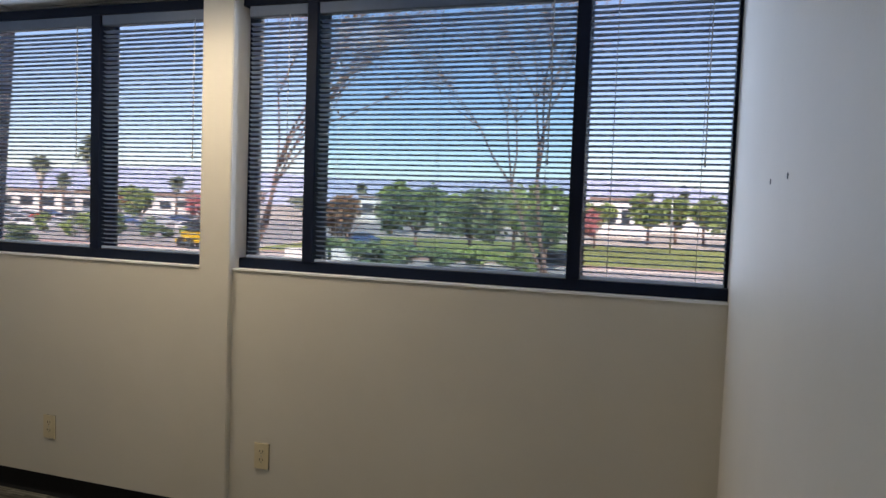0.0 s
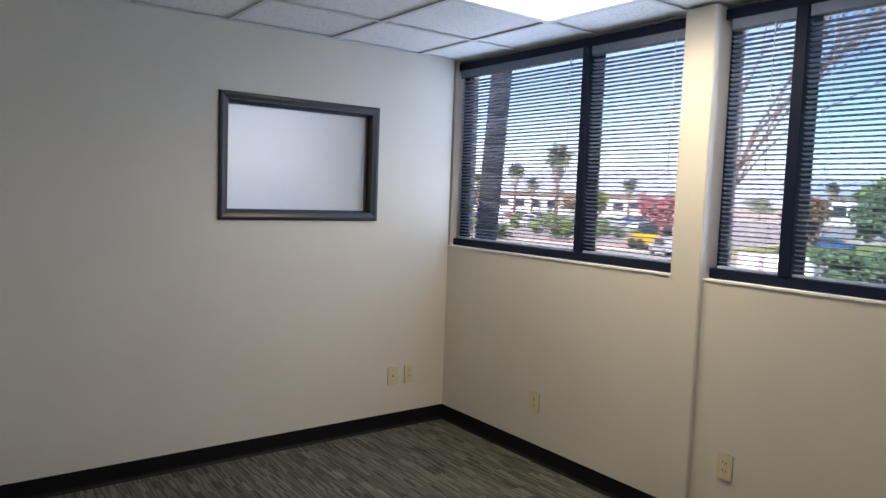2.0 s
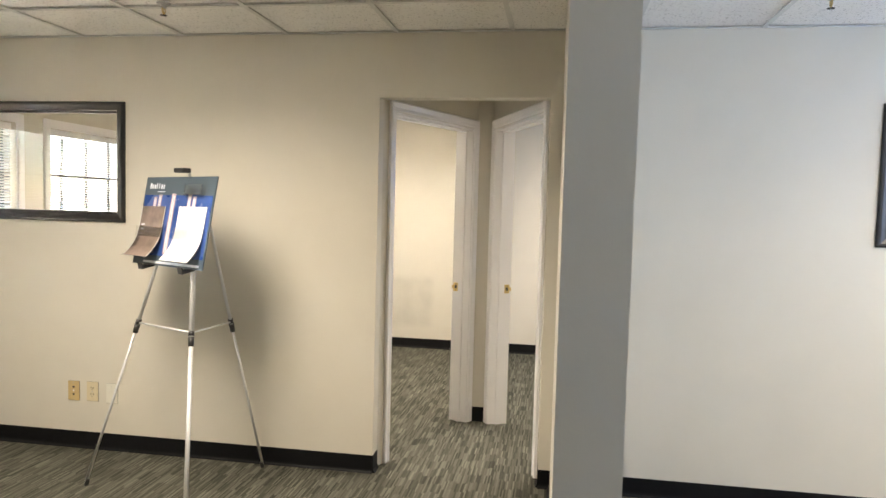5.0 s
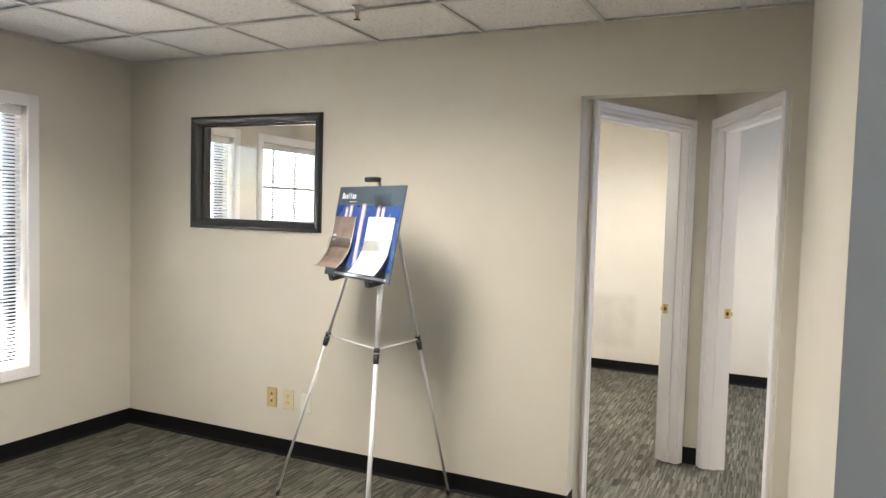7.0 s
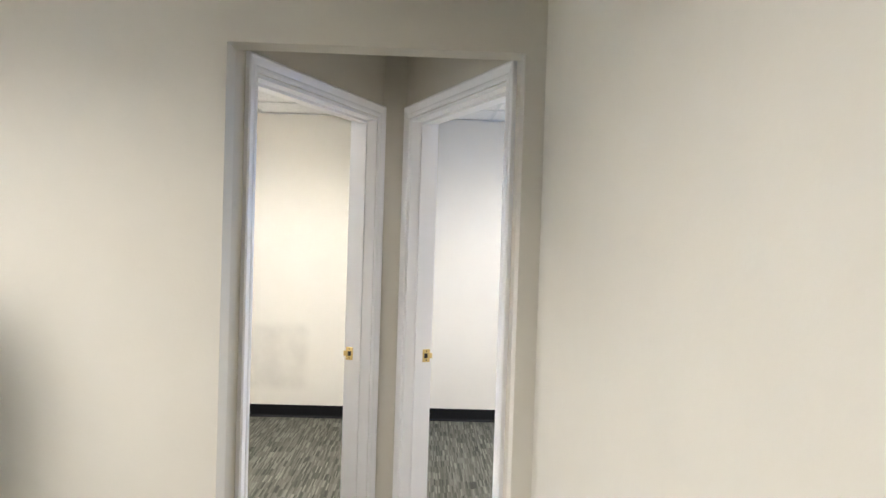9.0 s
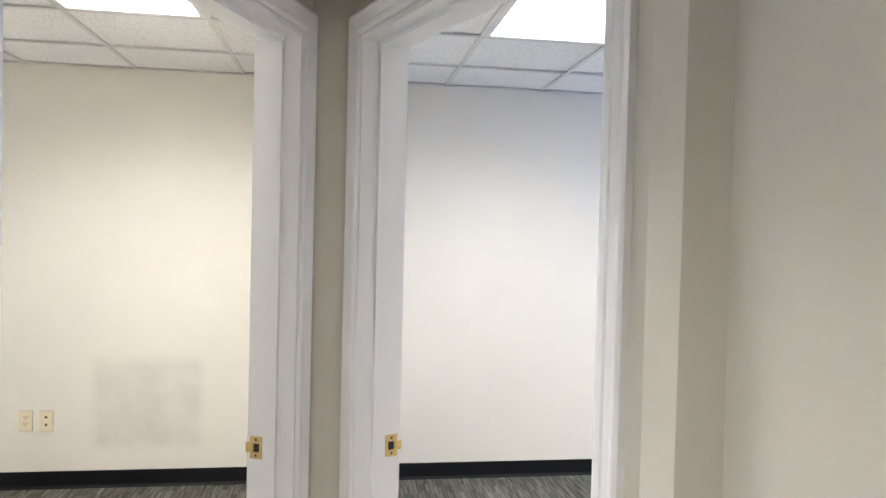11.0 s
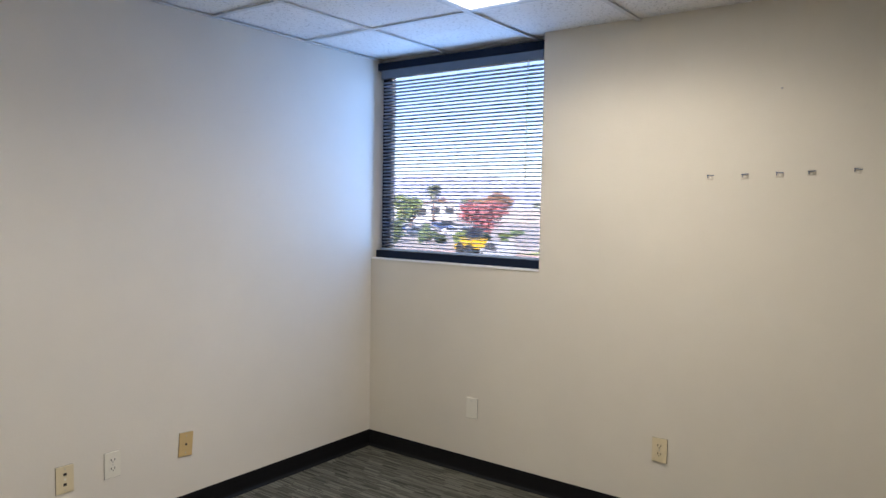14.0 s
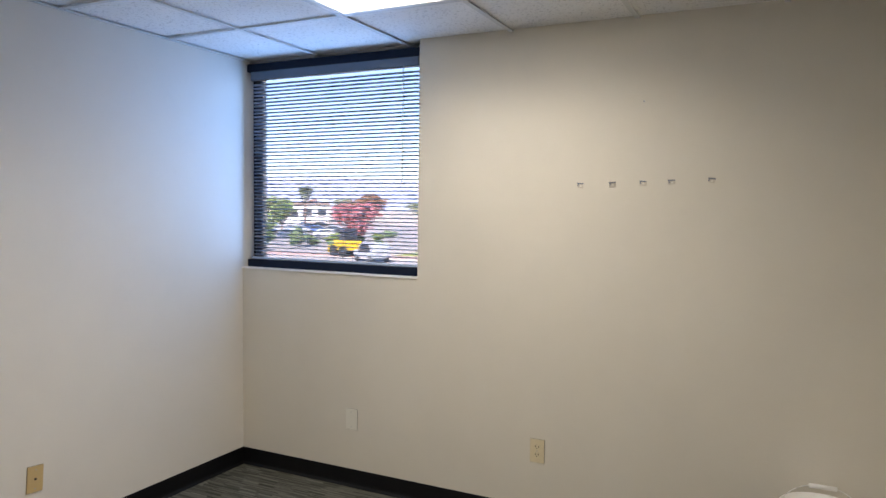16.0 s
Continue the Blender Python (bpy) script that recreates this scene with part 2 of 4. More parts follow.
# ---- mesh helpers ----
def box(bm, x0, y0, z0, x1, y1, z1, m=None, mat=0):
    v = [bm.verts.new((x, y, z)) for x in (x0, x1) for y in (y0, y1) for z in (z0, z1)]
    if m is not None:
        for q in v:
            q.co = m @ q.co
    for f in ((0, 1, 3, 2), (4, 6, 7, 5), (0, 4, 5, 1), (2, 3, 7, 6), (0, 2, 6, 4), (1, 5, 7, 3)):
        fc = bm.faces.new([v[i] for i in f])
        fc.material_index = mat
    return v


def prism(bm, prof, a, b, m=None):
    """A profile of (u, v) swept along the third axis from a to b: local x = u, y = v, z = along."""
    n = len(prof)
    lo = [bm.verts.new((u, v, a)) for u, v in prof]
    hi = [bm.verts.new((u, v, b)) for u, v in prof]
    if m is not None:
        for q in lo + hi:
            q.co = m @ q.co
    for i in range(n):
        j = (i + 1) % n
        bm.faces.new((lo[i], lo[j], hi[j], hi[i]))
    bm.faces.new(lo[::-1])
    bm.faces.new(hi)


def tube(bm, p, q, r0, r1=None, n=10):
    p, q = Vector(p), Vector(q)
    r1 = r0 if r1 is None else r1
    m = (q - p).to_track_quat("Z", "Y").to_matrix()
    rings = []
    for c, r in ((p, r0), (q, r1)):
        rings.append([bm.verts.new(c + m @ Vector((r * math.cos(2 * math.pi * i / n), r * math.sin(2 * math.pi * i / n), 0))) for i in range(n)])
    for i in range(n):
        j = (i + 1) % n
        f = bm.faces.new((rings[0][i], rings[0][j], rings[1][j], rings[1][i]))
        f.smooth = True
    bm.faces.new(rings[0][::-1])
    bm.faces.new(rings[1])


def lathe(bm, prof, n=32, m=None):
    rings = []
    for r, z in prof:
        rings.append([bm.verts.new((r * math.cos(2 * math.pi * i / n), r * math.sin(2 * math.pi * i / n), z)) for i in range(n)])
    if m is not None:
        for r in rings:
            for v in r:
                v.co = m @ v.co
    for a, b in zip(rings, rings[1:]):
        for i in range(n):
            j = (i + 1) % n
            bm.faces.new((a[i], a[j], b[j], b[i])).smooth = True
    bm.faces.new(rings[0][::-1])
    bm.faces.new(rings[-1])


def mesh_of(name, bm, mats, fix=True):
    if fix:
        bmesh.ops.recalc_face_normals(bm, faces=bm.faces)
    me = bpy.data.meshes.new(name)
    bm.to_mesh(me)
    bm.free()
    for mt in (mats if isinstance(mats, (list, tuple)) else [mats]):
        me.materials.append(mt)
    return me


def part(name, bm, mat, parent=None, label=""):
    ob = new(name, mesh_of(name, bm, mat))
    ob.parent = parent
    return tagged(ob, label)


def thing(name, label, category, kind="", group="", at=None):
    ob = new(name)
    ob.empty_display_size = 0.05
    if at is not None:
        ob.matrix_world = at
    return tagged(ob, label, category, group, kind)


def structure(name, bm, mat, label, category):
    return tagged(part(name, bm, mat), label, category, "", "structure")


def boxes(*bs):
    bm = bmesh.new()
    for b_ in bs:
        box(bm, *b_)
    return bm


def bevelled(w, d, h, r, at=None):
    """A box centred in x and y, standing on z = 0, with rounded edges."""
    bm = bmesh.new()
    box(bm, -w / 2, -d / 2, 0, w / 2, d / 2, h)
    bmesh.ops.bevel(bm, geom=bm.edges[:], offset=r, segments=2, affect="EDGES", profile=0.6)
    if at is not None:
        bm.transform(at)
    return bm


# ---- floor, walls, ceilings ----
structure("floor", boxes((-3.69, -7.4, -0.2, 4.18, 0.0, 0.0), (4.18, -7.4, -0.2, 7.65, -2.6, 0.0)), M_CARPET, "striped grey-green loop-pile office carpet", "carpet")

structure("wall_lower_storey", boxes((-3.68, -7.39, GROUND, 4.17, 0.215, -0.204), (4.17, -7.39, GROUND, 7.64, -2.61, -0.204)), M_CONC, "stucco walls of the storey below", "wall")

# window wall: low wall, pier, returns
structure("wall_north", boxes((W2 - 0.2, 0, -0.2, -0.045, 0.22, SILL), (-2.287, 0, SILL, -0.045, 0.22, H + 0.3), (-0.045, 0, -0.2, E_WALL + 0.15, 0.22, SILL),
          (-0.045, 0.02, SILL, 0.0, 0.22, H + 0.3), (W2 - 0.2, 0.0, SILL, W2, 0.22, H + 0.3), (E_WALL, 0, SILL, E_WALL + 0.15, 0.22, H + 0.3),
          (W2, 0.10, 2.425, -2.287, 0.22, H + 0.3), (0.0, 0.10, 2.425, E_WALL, 0.22, H + 0.3)), M_WALL, "cream painted window wall with a low sill", "wall")
bm = boxes((1.795, -0.028, 0.02, 1.955, 0.22, H))
bmesh.ops.bevel(bm, geom=[e for e in bm.edges if abs(e.verts[0].co.z - e.verts[1].co.z) > 1], offset=0.004, segments=2, affect="EDGES")
structure("column", bm, M_WALL, "slim cream painted pier between two windows", "pier")
structure("trim_sill", boxes((0.0, -0.006, SILL, 1.795, 0.12, SILL + 0.008), (1.955, -0.006, SILL, E_WALL, 0.12, SILL + 0.008), (W2, -0.006, SILL, -2.287, 0.12, SILL + 0.008)), M_TRIM, "narrow white painted window sills", "sill")

FY = (-1.584, -0.576)   # frosted interior window
GY = (-6.648, -5.636)   # clear interior window
FZ = (1.367, 2.068)
OP = (-4.12, -3.195)    # opening to the two offices
OPZ = 2.095
X0 = -0.10
fi, gi = 0.03, 0.03


def wall_x(x0, x1, y0, y1, holes):
    """Wall along y with holes (y0, y1, z0, z1), as boxes."""
    out, y = [], y0
    for a, b_, c, d in sorted(holes):
        out.append((x0, y, 0, x1, a, H + 0.1))
        if c > 0:
            out.append((x0, a, 0, x1, b_, c))
        out.append((x0, a, d, x1, b_, H + 0.1))
        y = b_
    out.append((x0, y, 0, x1, y1, H + 0.1))
    return out


structure("wall_partition", boxes(*wall_x(X0, 0.0, S_WALL, 0.0, [(GY[0] + gi, GY[1] - gi, FZ[0] + gi, FZ[1] - gi), (OP[0], OP[1], 0, OPZ), (FY[0] + fi, FY[1] - fi, FZ[0] + fi, FZ[1] - fi)])),
          M_WALL, "cream painted partition wall with orange-peel texture", "wall")
structure("wall_stub", boxes((0.0, -3.13, 0, 2.108, -2.968, H + 0.1)), M_WALL, "cream painted free-ending partition wall", "wall")
# beyond E_WALL: added unseen walls, kept distant so less light bounces back
bm = boxes((E_WALL, -2.75, 0, E_WALL + 0.15, 0.0, H + 0.1), (E_WALL + 0.15, -2.75, 0, FAR_E, -2.6, H + 0.1), (FAR_E, S_WALL, 0, FAR_E + 0.15, -2.6, H + 0.1))
structure("wall_east", bm, M_WALL, "cream painted side wall with two small holes", "wall")
structure("wall_west_north", boxes((W2 - 0.2, -3.65, 0, W2, 0.0, H + 0.1)), M_WALL2, "off-white office wall", "wall")
structure("wall_west_south", boxes((W2 - 0.2, S_WALL, 0, W2, -3.65, H + 0.1)), M_STAIN, "cream office wall with a dull rubbed patch", "wall")
structure("wall_between", boxes((W2, -3.71, 0, -1.24, -3.59, H + 0.1)), M_WALL2, "wall between the two offices", "wall")
SWIN = [(0.73, 1.95), (-1.0, -0.22), (-2.62, -1.345)]   # south window openings in x
SZ = (0.53, 2.06)
bs, x = [], W2 - 0.2
for a, b_ in sorted(SWIN):
    bs += [(x, S_WALL - 0.2, 0, a, S_WALL, H + 0.1), (a, S_WALL - 0.2, 0, b_, S_WALL, SZ[0]), (a, S_WALL - 0.2, SZ[1], b_, S_WALL, H + 0.1)]
    x = b_
bs.append((x, S_WALL - 0.2, 0, FAR_E + 0.15, S_WALL, H + 0.1))
structure("wall_south", boxes(*bs), M_WALL, "cream painted outer wall with white-cased windows", "wall")

# splayed walls of the small lobby, each with a doorway
LP = ((-0.10, -4.125), (-1.11, -3.700))
RP = ((-0.10, -3.190), (-1.11, -3.592))
DOOR_H = 2.045


def splay(p, q, side):
    """Local frame of a splayed wall: x along it from p to q, y away from the lobby, z up; and its length."""
    p, q = Vector((*p, 0)), Vector((*q, 0))
    u = (q - p).normalized()
    v = Vector((-u.y, u.x, 0)) * side
    return Matrix(((u.x, v.x, 0, p.x), (u.y, v.y, 0, p.y), (0, 0, 1, 0), (0, 0, 0, 1))), (q - p).length


CW = 0.066
for name, (p, q), side, mat in (("wall_splay_left", LP, 1, M_WALL), ("wall_splay_right", RP, -1, M_WALL)):
    m, ln = splay(p, q, side)
    near = 0.055 if side > 0 else 0.03
    d0, d1 = near + CW - 0.008, ln - CW + 0.004
    bm = bmesh.new()
    box(bm, -0.02, 0, 0, d0, 0.12, H + 0.1, m)
    box(bm, d0, 0, DOOR_H, d1, 0.12, H + 0.1, m)
    box(bm, d1, 0, 0, ln + 0.0, 0.12, H + 0.1, m)
    structure(name, bm, mat, "splayed lobby wall round a doorway", "wall")
structure("wall_lobby_end", boxes((-1.26, -3.76, 0, -1.108, -3.53, H + 0.1)), M_WALL, "narrow grey-beige wall between two doorways", "wall")


def casing_profile():
    """Moulded casing, width along u, thickness along v."""
    w = 0.056
    return [(0, 0), (0, 0.010), (0.006, 0.013), (0.016, 0.013), (0.020, 0.011), (0.040, 0.016), (0.046, 0.019), (w - 0.006, 0.019), (w, 0.015), (w, 0)]


def doorway(name, p, q, side, label):
    m, ln = splay(p, q, side)
    d0, d1 = (0.055 if side > 0 else 0.03) + CW, ln - CW
    door = thing(name, label, "door frame", "structure")
    prof = casing_profile()
    # upright casings: profile u runs outwards from the opening, v towards the lobby
    for k, (x, sgn) in enumerate(((d0 - 0.004, -1), (d1 + 0.004, 1))):
        bm = bmesh.new()
        prism(bm, [(x + sgn * u, -v) for u, v in prof], 0.0, DOOR_H + 0.005, m)
        part("casing", bm, M_TRIM, door)
    bm = bmesh.new()
    # head casing with mitred ends
    n = len(prof)
    lo = [bm.verts.new(m @ Vector((d0 - 0.004 - u, -v, DOOR_H + 0.005 + u))) for u, v in prof]
    hi = [bm.verts.new(m @ Vector((d1 + 0.004 + u, -v, DOOR_H + 0.005 + u))) for u, v in prof]
    for i in range(n):
        bm.faces.new((lo[i], lo[(i + 1) % n], hi[(i + 1) % n], hi[i]))
    bm.faces.new(lo[::-1])
    bm.faces.new(hi)
    part("casing", bm, M_TRIM, door)
    # small corner blocks complete the mitre of the uprights
    for x, sgn in ((d0 - 0.004, -1), (d1 + 0.004, 1)):
        bm = bmesh.new()
        lo = [bm.verts.new(m @ Vector((x + sgn * u, -v, DOOR_H + 0.005))) for u, v in prof]
        hi = [bm.verts.new(m @ Vector((x + sgn * u, -v, DOOR_H + 0.005 + u + 0.0002))) for u, v in prof]
        for i in range(n):
            bm.faces.new((lo[i], lo[(i + 1) % n], hi[(i + 1) % n], hi[i]))
        bmesh.ops.remove_doubles(bm, verts=bm.verts, dist=1e-5)
        part("casing", bm, M_TRIM, door)
    for a, b_ in ((d0 - 0.012, d0 + 0.006), (d1 - 0.006, d1 + 0.012)):
        bm = bmesh.new()
        box(bm, a, -0.002, 0, b_, 0.132, DOOR_H + 0.002, m)
        part("jamb", bm, M_TRIM, door)
    bm = bmesh.new()
    box(bm, d0 + 0.006, -0.002, DOOR_H - 0.012, d1 - 0.006, 0.132, DOOR_H + 0.002, m)
    part("head_jamb", bm, M_TRIM, door)
    for a, b_ in ((d0 + 0.006, d0 + 0.017), (d1 - 0.017, d1 - 0.006)):
        bm = bmesh.new()
        box(bm, a, 0.046, 0, b_, 0.082, DOOR_H - 0.012, m)
        part("stop", bm, M_TRIM, door)
    bm = bmesh.new()
    box(bm, d0 + 0.017, 0.046, DOOR_H - 0.024, d1 - 0.017, 0.082, DOOR_H - 0.012, m)
    part("stop", bm, M_TRIM, door)
    # room-side casing
    for x0_, x1_ in ((d0 - 0.07, d0 - 0.004), (d1 + 0.004, d1 + 0.05)):
        bm = bmesh.new()
        box(bm, x0_, 0.12, 0, x1_, 0.136, DOOR_H + 0.06, m)
        part("casing", bm, M_TRIM, door)
    bm = bmesh.new()
    zc = 0.95
    box(bm, d1 - 0.0085, 0.088, zc - 0.030, d1 - 0.0055, 0.124, zc + 0.030, m)
    bmesh.ops.bevel(bm, geom=bm.edges[:], offset=0.001, segments=1, affect="EDGES")
    strike = part("strike_plate", bm, M_BRASS, door, "worn brass strike plate")
    bm = bmesh.new()
    box(bm, d1 - 0.0092, 0.096, zc - 0.011, d1 - 0.0082, 0.112, zc + 0.011, m)
    part("latch_hole", bm, M_DARK, strike)
    bm = bmesh.new()
    box(bm, d1 - 0.012, 0.114, zc - 0.012, d1 - 0.006, 0.1345, zc + 0.012, m)
    part("lip", bm, M_BRASS, strike)
    for dz in (-0.021, 0.021):
        bm = bmesh.new()
        tube(bm, m @ Vector((d1 - 0.0092, 0.106, zc + dz)), m @ Vector((d1 - 0.008, 0.106, zc + dz)), 0.0032, n=8)
        part("screw", bm, M_DARK, strike)


doorway("door_1", *LP, 1, "glossy white moulded door frame with no leaf in view")
doorway("door_2", *RP, -1, "glossy white moulded door frame with brass strike")


# ceilings: tiles between T-bars, one mesh each
def ceiling(name, x0, y0, x1, y1, xs, ys, skip=()):
    bm = bmesh.new()
    gx = [x0] + [x for x in sorted(xs) if x0 + 0.05 < x < x1 - 0.05] + [x1]
    gy = [y0] + [y for y in sorted(ys) if y0 + 0.05 < y < y1 - 0.05] + [y1]
    for a, b_ in zip(gx, gx[1:]):
        for c, d in zip(gy, gy[1:]):
            cx, cy = (a + b_) / 2, (c + d) / 2
            if any(s[0] < cx < s[2] and s[1] < cy < s[3] for s in skip):
                continue
            dz = random.uniform(0, 0.004)
            box(bm, a + 0.004, c + 0.004, H + 0.009 + dz, b_ - 0.004, d - 0.004, H + 0.025 + dz, mat=0)
    for x in gx[1:-1]:
        for c, d in zip(gy, gy[1:]):
            if not any(s[0] + 0.01 < x < s[2] - 0.01 and s[1] < (c + d) / 2 < s[3] for s in skip):
                box(bm, x - 0.012, c, H - 0.001, x + 0.012, d, H + 0.004, mat=1)
    for y in gy[1:-1]:
        for a, b_ in zip(gx, gx[1:]):
            if not any(s[1] + 0.01 < y < s[3] - 0.01 and s[0] < (a + b_) / 2 < s[2] for s in skip):
                box(bm, a, y - 0.012, H, b_, y + 0.012, H + 0.005, mat=1)
    for a, b_, c, d in ((x0, x0 + 0.02, y0, y1), (x1 - 0.02, x1, y0, y1), (x0 + 0.02, x1 - 0.02, y0, y0 + 0.02), (x0 + 0.02, x1 - 0.02, y1 - 0.02, y1)):
        box(bm, a, c, H + 0.001, b_, d, H + 0.0055, mat=1)
    box(bm, x0, y0, H + 0.09, x1, y1, H + 0.12, mat=0)
    return structure(name, bm, [M_TILE, M_TBAR], "suspended ceiling of white fissured tiles", "ceiling")


def troffer(x0, y0, x1, y1, mat, label="recessed fluorescent light with a prismatic lens, lit"):
    """Recessed light: steel housing, lens, door frame."""
    t = thing("ceiling_light", label, "light", group="ceiling lights", at=pose((x0 + x1) / 2, (y0 + y1) / 2, H))
    w, d = (x1 - x0) / 2 - 0.012, (y1 - y0) / 2 - 0.012
    part("housing", boxes((-w, -d, 0.012, w, d, 0.085)), M_GRID, t)
    part("lens", boxes((-w + 0.022, -d + 0.022, 0.004, w - 0.022, d - 0.022, 0.009)), mat, t, "glowing acrylic lens")
    bm = bmesh.new()
    for b_ in ((-w, -d, 0, w, -d + 0.022, 0.011), (-w, d - 0.022, 0, w, d, 0.011), (-w, -d + 0.022, 0, -w + 0.022, d - 0.022, 0.011), (w - 0.022, -d + 0.022, 0, w, d - 0.022, 0.011)):
        box(bm, *b_)
    part("frame", bm, M_GRID, t)


def tubes(x0, y0, x1, y1, power, col):
    """Light of the tubes, thrown downwards by the prismatic lens."""
    d = bpy.data.lights.new("tubes", "AREA")
    d.shape, d.size, d.size_y = "RECTANGLE", x1 - x0 - 0.08, y1 - y0 - 0.08
    d.energy, d.color, d.spread = power, col, radians(150)
    ob = new("tubes", d)
    ob.matrix_world = pose((x0 + x1) / 2, (y0 + y1) / 2, H - 0.004)


EX = [1.17 + 0.61 * k for k in range(-6, 6)]
EY = [-0.293 - 0.6225 * k for k in range(0, 12)]
WX = [-2.385 + 0.606 * k for k in range(-3, 5)]
WY = [-0.562 - 0.607 * k for k in range(0, 12)]
L1 = (EX[6], EY[1], EX[8], EY[0])
L2 = (EX[6], EY[8], EX[8], EY[7])
LN1 = (WX[3], WY[1], WX[5], WY[0])
LN2 = (WX[3], WY[4], WX[5], WY[3])
LS1 = (WX[3], WY[7], WX[5], WY[6])
VENT = (WX[2], WY[2], WX[3], WY[1])
ceiling("ceiling_1", 0.0, S_WALL, E_WALL, 0.10, EX, EY, (L1, L2))
ceiling("ceiling_5", E_WALL, S_WALL, FAR_E, -2.75, [1.17 + 0.61 * k for k in range(4, 12)], EY)
ceiling("ceiling_2", W2, -3.59, X0, 0.10, WX, WY, (LN1, LN2, VENT))
ceiling("ceiling_3", W2, S_WALL, X0, -3.71, WX, WY, (LS1,))
bm = bmesh.new()
prism(bm, [LP[0], LP[1], RP[1], RP[0]], H - 0.01, H + 0.02)
structure("ceiling_4", bm, M_WALL, "plain lobby ceiling", "ceiling")
# the south eave is unseen, added to keep sun off the south blinds
structure("roof", boxes((W2 - 0.25, S_WALL - 2.4, H + 0.32, E_WALL + 0.2, 0.3, H + 0.5), (E_WALL + 0.2, S_WALL - 2.4, H + 0.32, FAR_E + 0.2, -2.5, H + 0.5)), M_CONC, "flat roof slab with an added unseen shading eave", "roof")
for L, mt, power, col in ((L1, M_LAMPW, 2.3, (1.0, 0.90, 0.73)), (L2, M_LAMP, 3.4, (1.0, 0.94, 0.87)), (LN1, M_LAMP2, 1.8, (1.0, 0.94, 0.86)), (LN2, M_LAMP2, 2.0, (1.0, 0.94, 0.86)), (LS1, M_LAMPS, 2.7, (1.0, 0.95, 0.92))):
    troffer(*L, mt)
    tubes(*L, power, col)


# rubber cove base along each wall: profile (out, up), swept from point to point
BASE = [(0, 0), (0.016, 0), (0.014, 0.004), (0.006, 0.012), (0.0035, 0.022), (0.003, 0.098), (0.0015, 0.1), (0, 0.1)]


def baseboard(p, q):
    """Base on the left-hand side of the way from p to q."""
    p, q = Vector((*p, 0)), Vector((*q, 0))
    u = (q - p).normalized()
    v = Vector((-u.y, u.x, 0))
    m = Matrix(((v.x, 0, u.x, p.x), (v.y, 0, u.y, p.y), (0, 1, 0, 0.0), (0, 0, 0, 1)))
    bm = bmesh.new()
    prism(bm, BASE, 0, (q - p).length, m)
    structure("baseboard", bm, M_BASE, "black rubber cove base", "baseboard")


for p, q in (((E_WALL, 0), (1.955, 0)), ((1.795, 0), (0, 0)), ((0, 0), (0, -2.968)), ((0, -2.968), (2.108, -2.968)), ((2.108, -2.968), (2.108, -3.13)), ((2.108, -3.13), (0, -3.13)),
             ((0, -3.13), (0, OP[1])), ((0, OP[1]), (X0, OP[1])), ((X0, OP[0]), (0, OP[0])), ((0, OP[0]), (0, S_WALL)), ((0, S_WALL), (FAR_E, S_WALL)), ((E_WALL, -2.75), (E_WALL, 0)),
             ((-1.108, -3.592), (-1.108, -3.70)), ((X0, 0), (W2, 0)), ((W2, 0), (W2, -3.59)), ((W2, -3.59), (-1.26, -3.59)), ((-1.26, -3.71), (W2, -3.71)), ((W2, -3.71), (W2, S_WALL)),
             ((W2, S_WALL), (X0, S_WALL)), ((X0, S_WALL), (X0, -4.3)), ((X0, -3.0), (X0, 0))):
    baseboard(p, q)

# holes left by hooks in the side wall
for y in (-0.92, -1.17):
    bm = bmesh.new()
    tube(bm, (E_WALL - 0.0012, y, 1.60), (E_WALL + 0.002, y, 1.60), 0.007, n=9)
    tagged(part("wall_hole", bm, M_DARK), "small dark screw hole in the cream wall", "hole", "screw holes")


# ---- black-framed outer windows with blinds ----
WY0 = 0.13


def outer_window(name, x0, x1, mullions, tint=()):
    """Band window: head, sill and side members, mullions and panes."""
    w = thing(name, "dark anodised aluminium window band over the low wall", "window", "structure")
    z0, z1, f = SILL + 0.008, 2.425, 0.045
    bm = bmesh.new()
    for b_ in ((x0, 0.045, z0, x1, 0.17, z0 + f), (x0, 0.045, z1 - f, x1, 0.17, z1), (x0, 0.10, z0 + f, x0 + 0.012, 0.17, z1 - f), (x1 - 0.012, 0.10, z0 + f, x1, 0.17, z1 - f)):
        box(bm, *b_)
    part("window_frame", bm, M_FRAME, w)
    edges = [x0 + 0.012]
    for x in mullions:
        bm = bmesh.new()
        box(bm, x - 0.026, 0.036, z0 + f, x + 0.026, 0.17, z1 - f)
        bmesh.ops.bevel(bm, geom=bm.edges[:], offset=0.003, segments=1, affect="EDGES")
        part("mullion", bm, M_FRAME, w)
        edges += [x - 0.026, x + 0.026]
    edges.append(x1 - 0.012)
    for i in range(0, len(edges), 2):
        bm = boxes((edges[i], 0.140, z0 + f, edges[i + 1], 0.145, z1 - f))
        p = part("pane", bm, M_TINT if i // 2 in tint else M_DIM, w, "blue-grey tinted pane" if i // 2 in tint else "")
        p.visible_shadow = False


outer_window("window_1", 0.0, 1.795, [1.135])
outer_window("window_2", 1.955, E_WALL, [2.305, 3.463], tint=(1,))
outer_window("window_3", W2, -2.287, [])


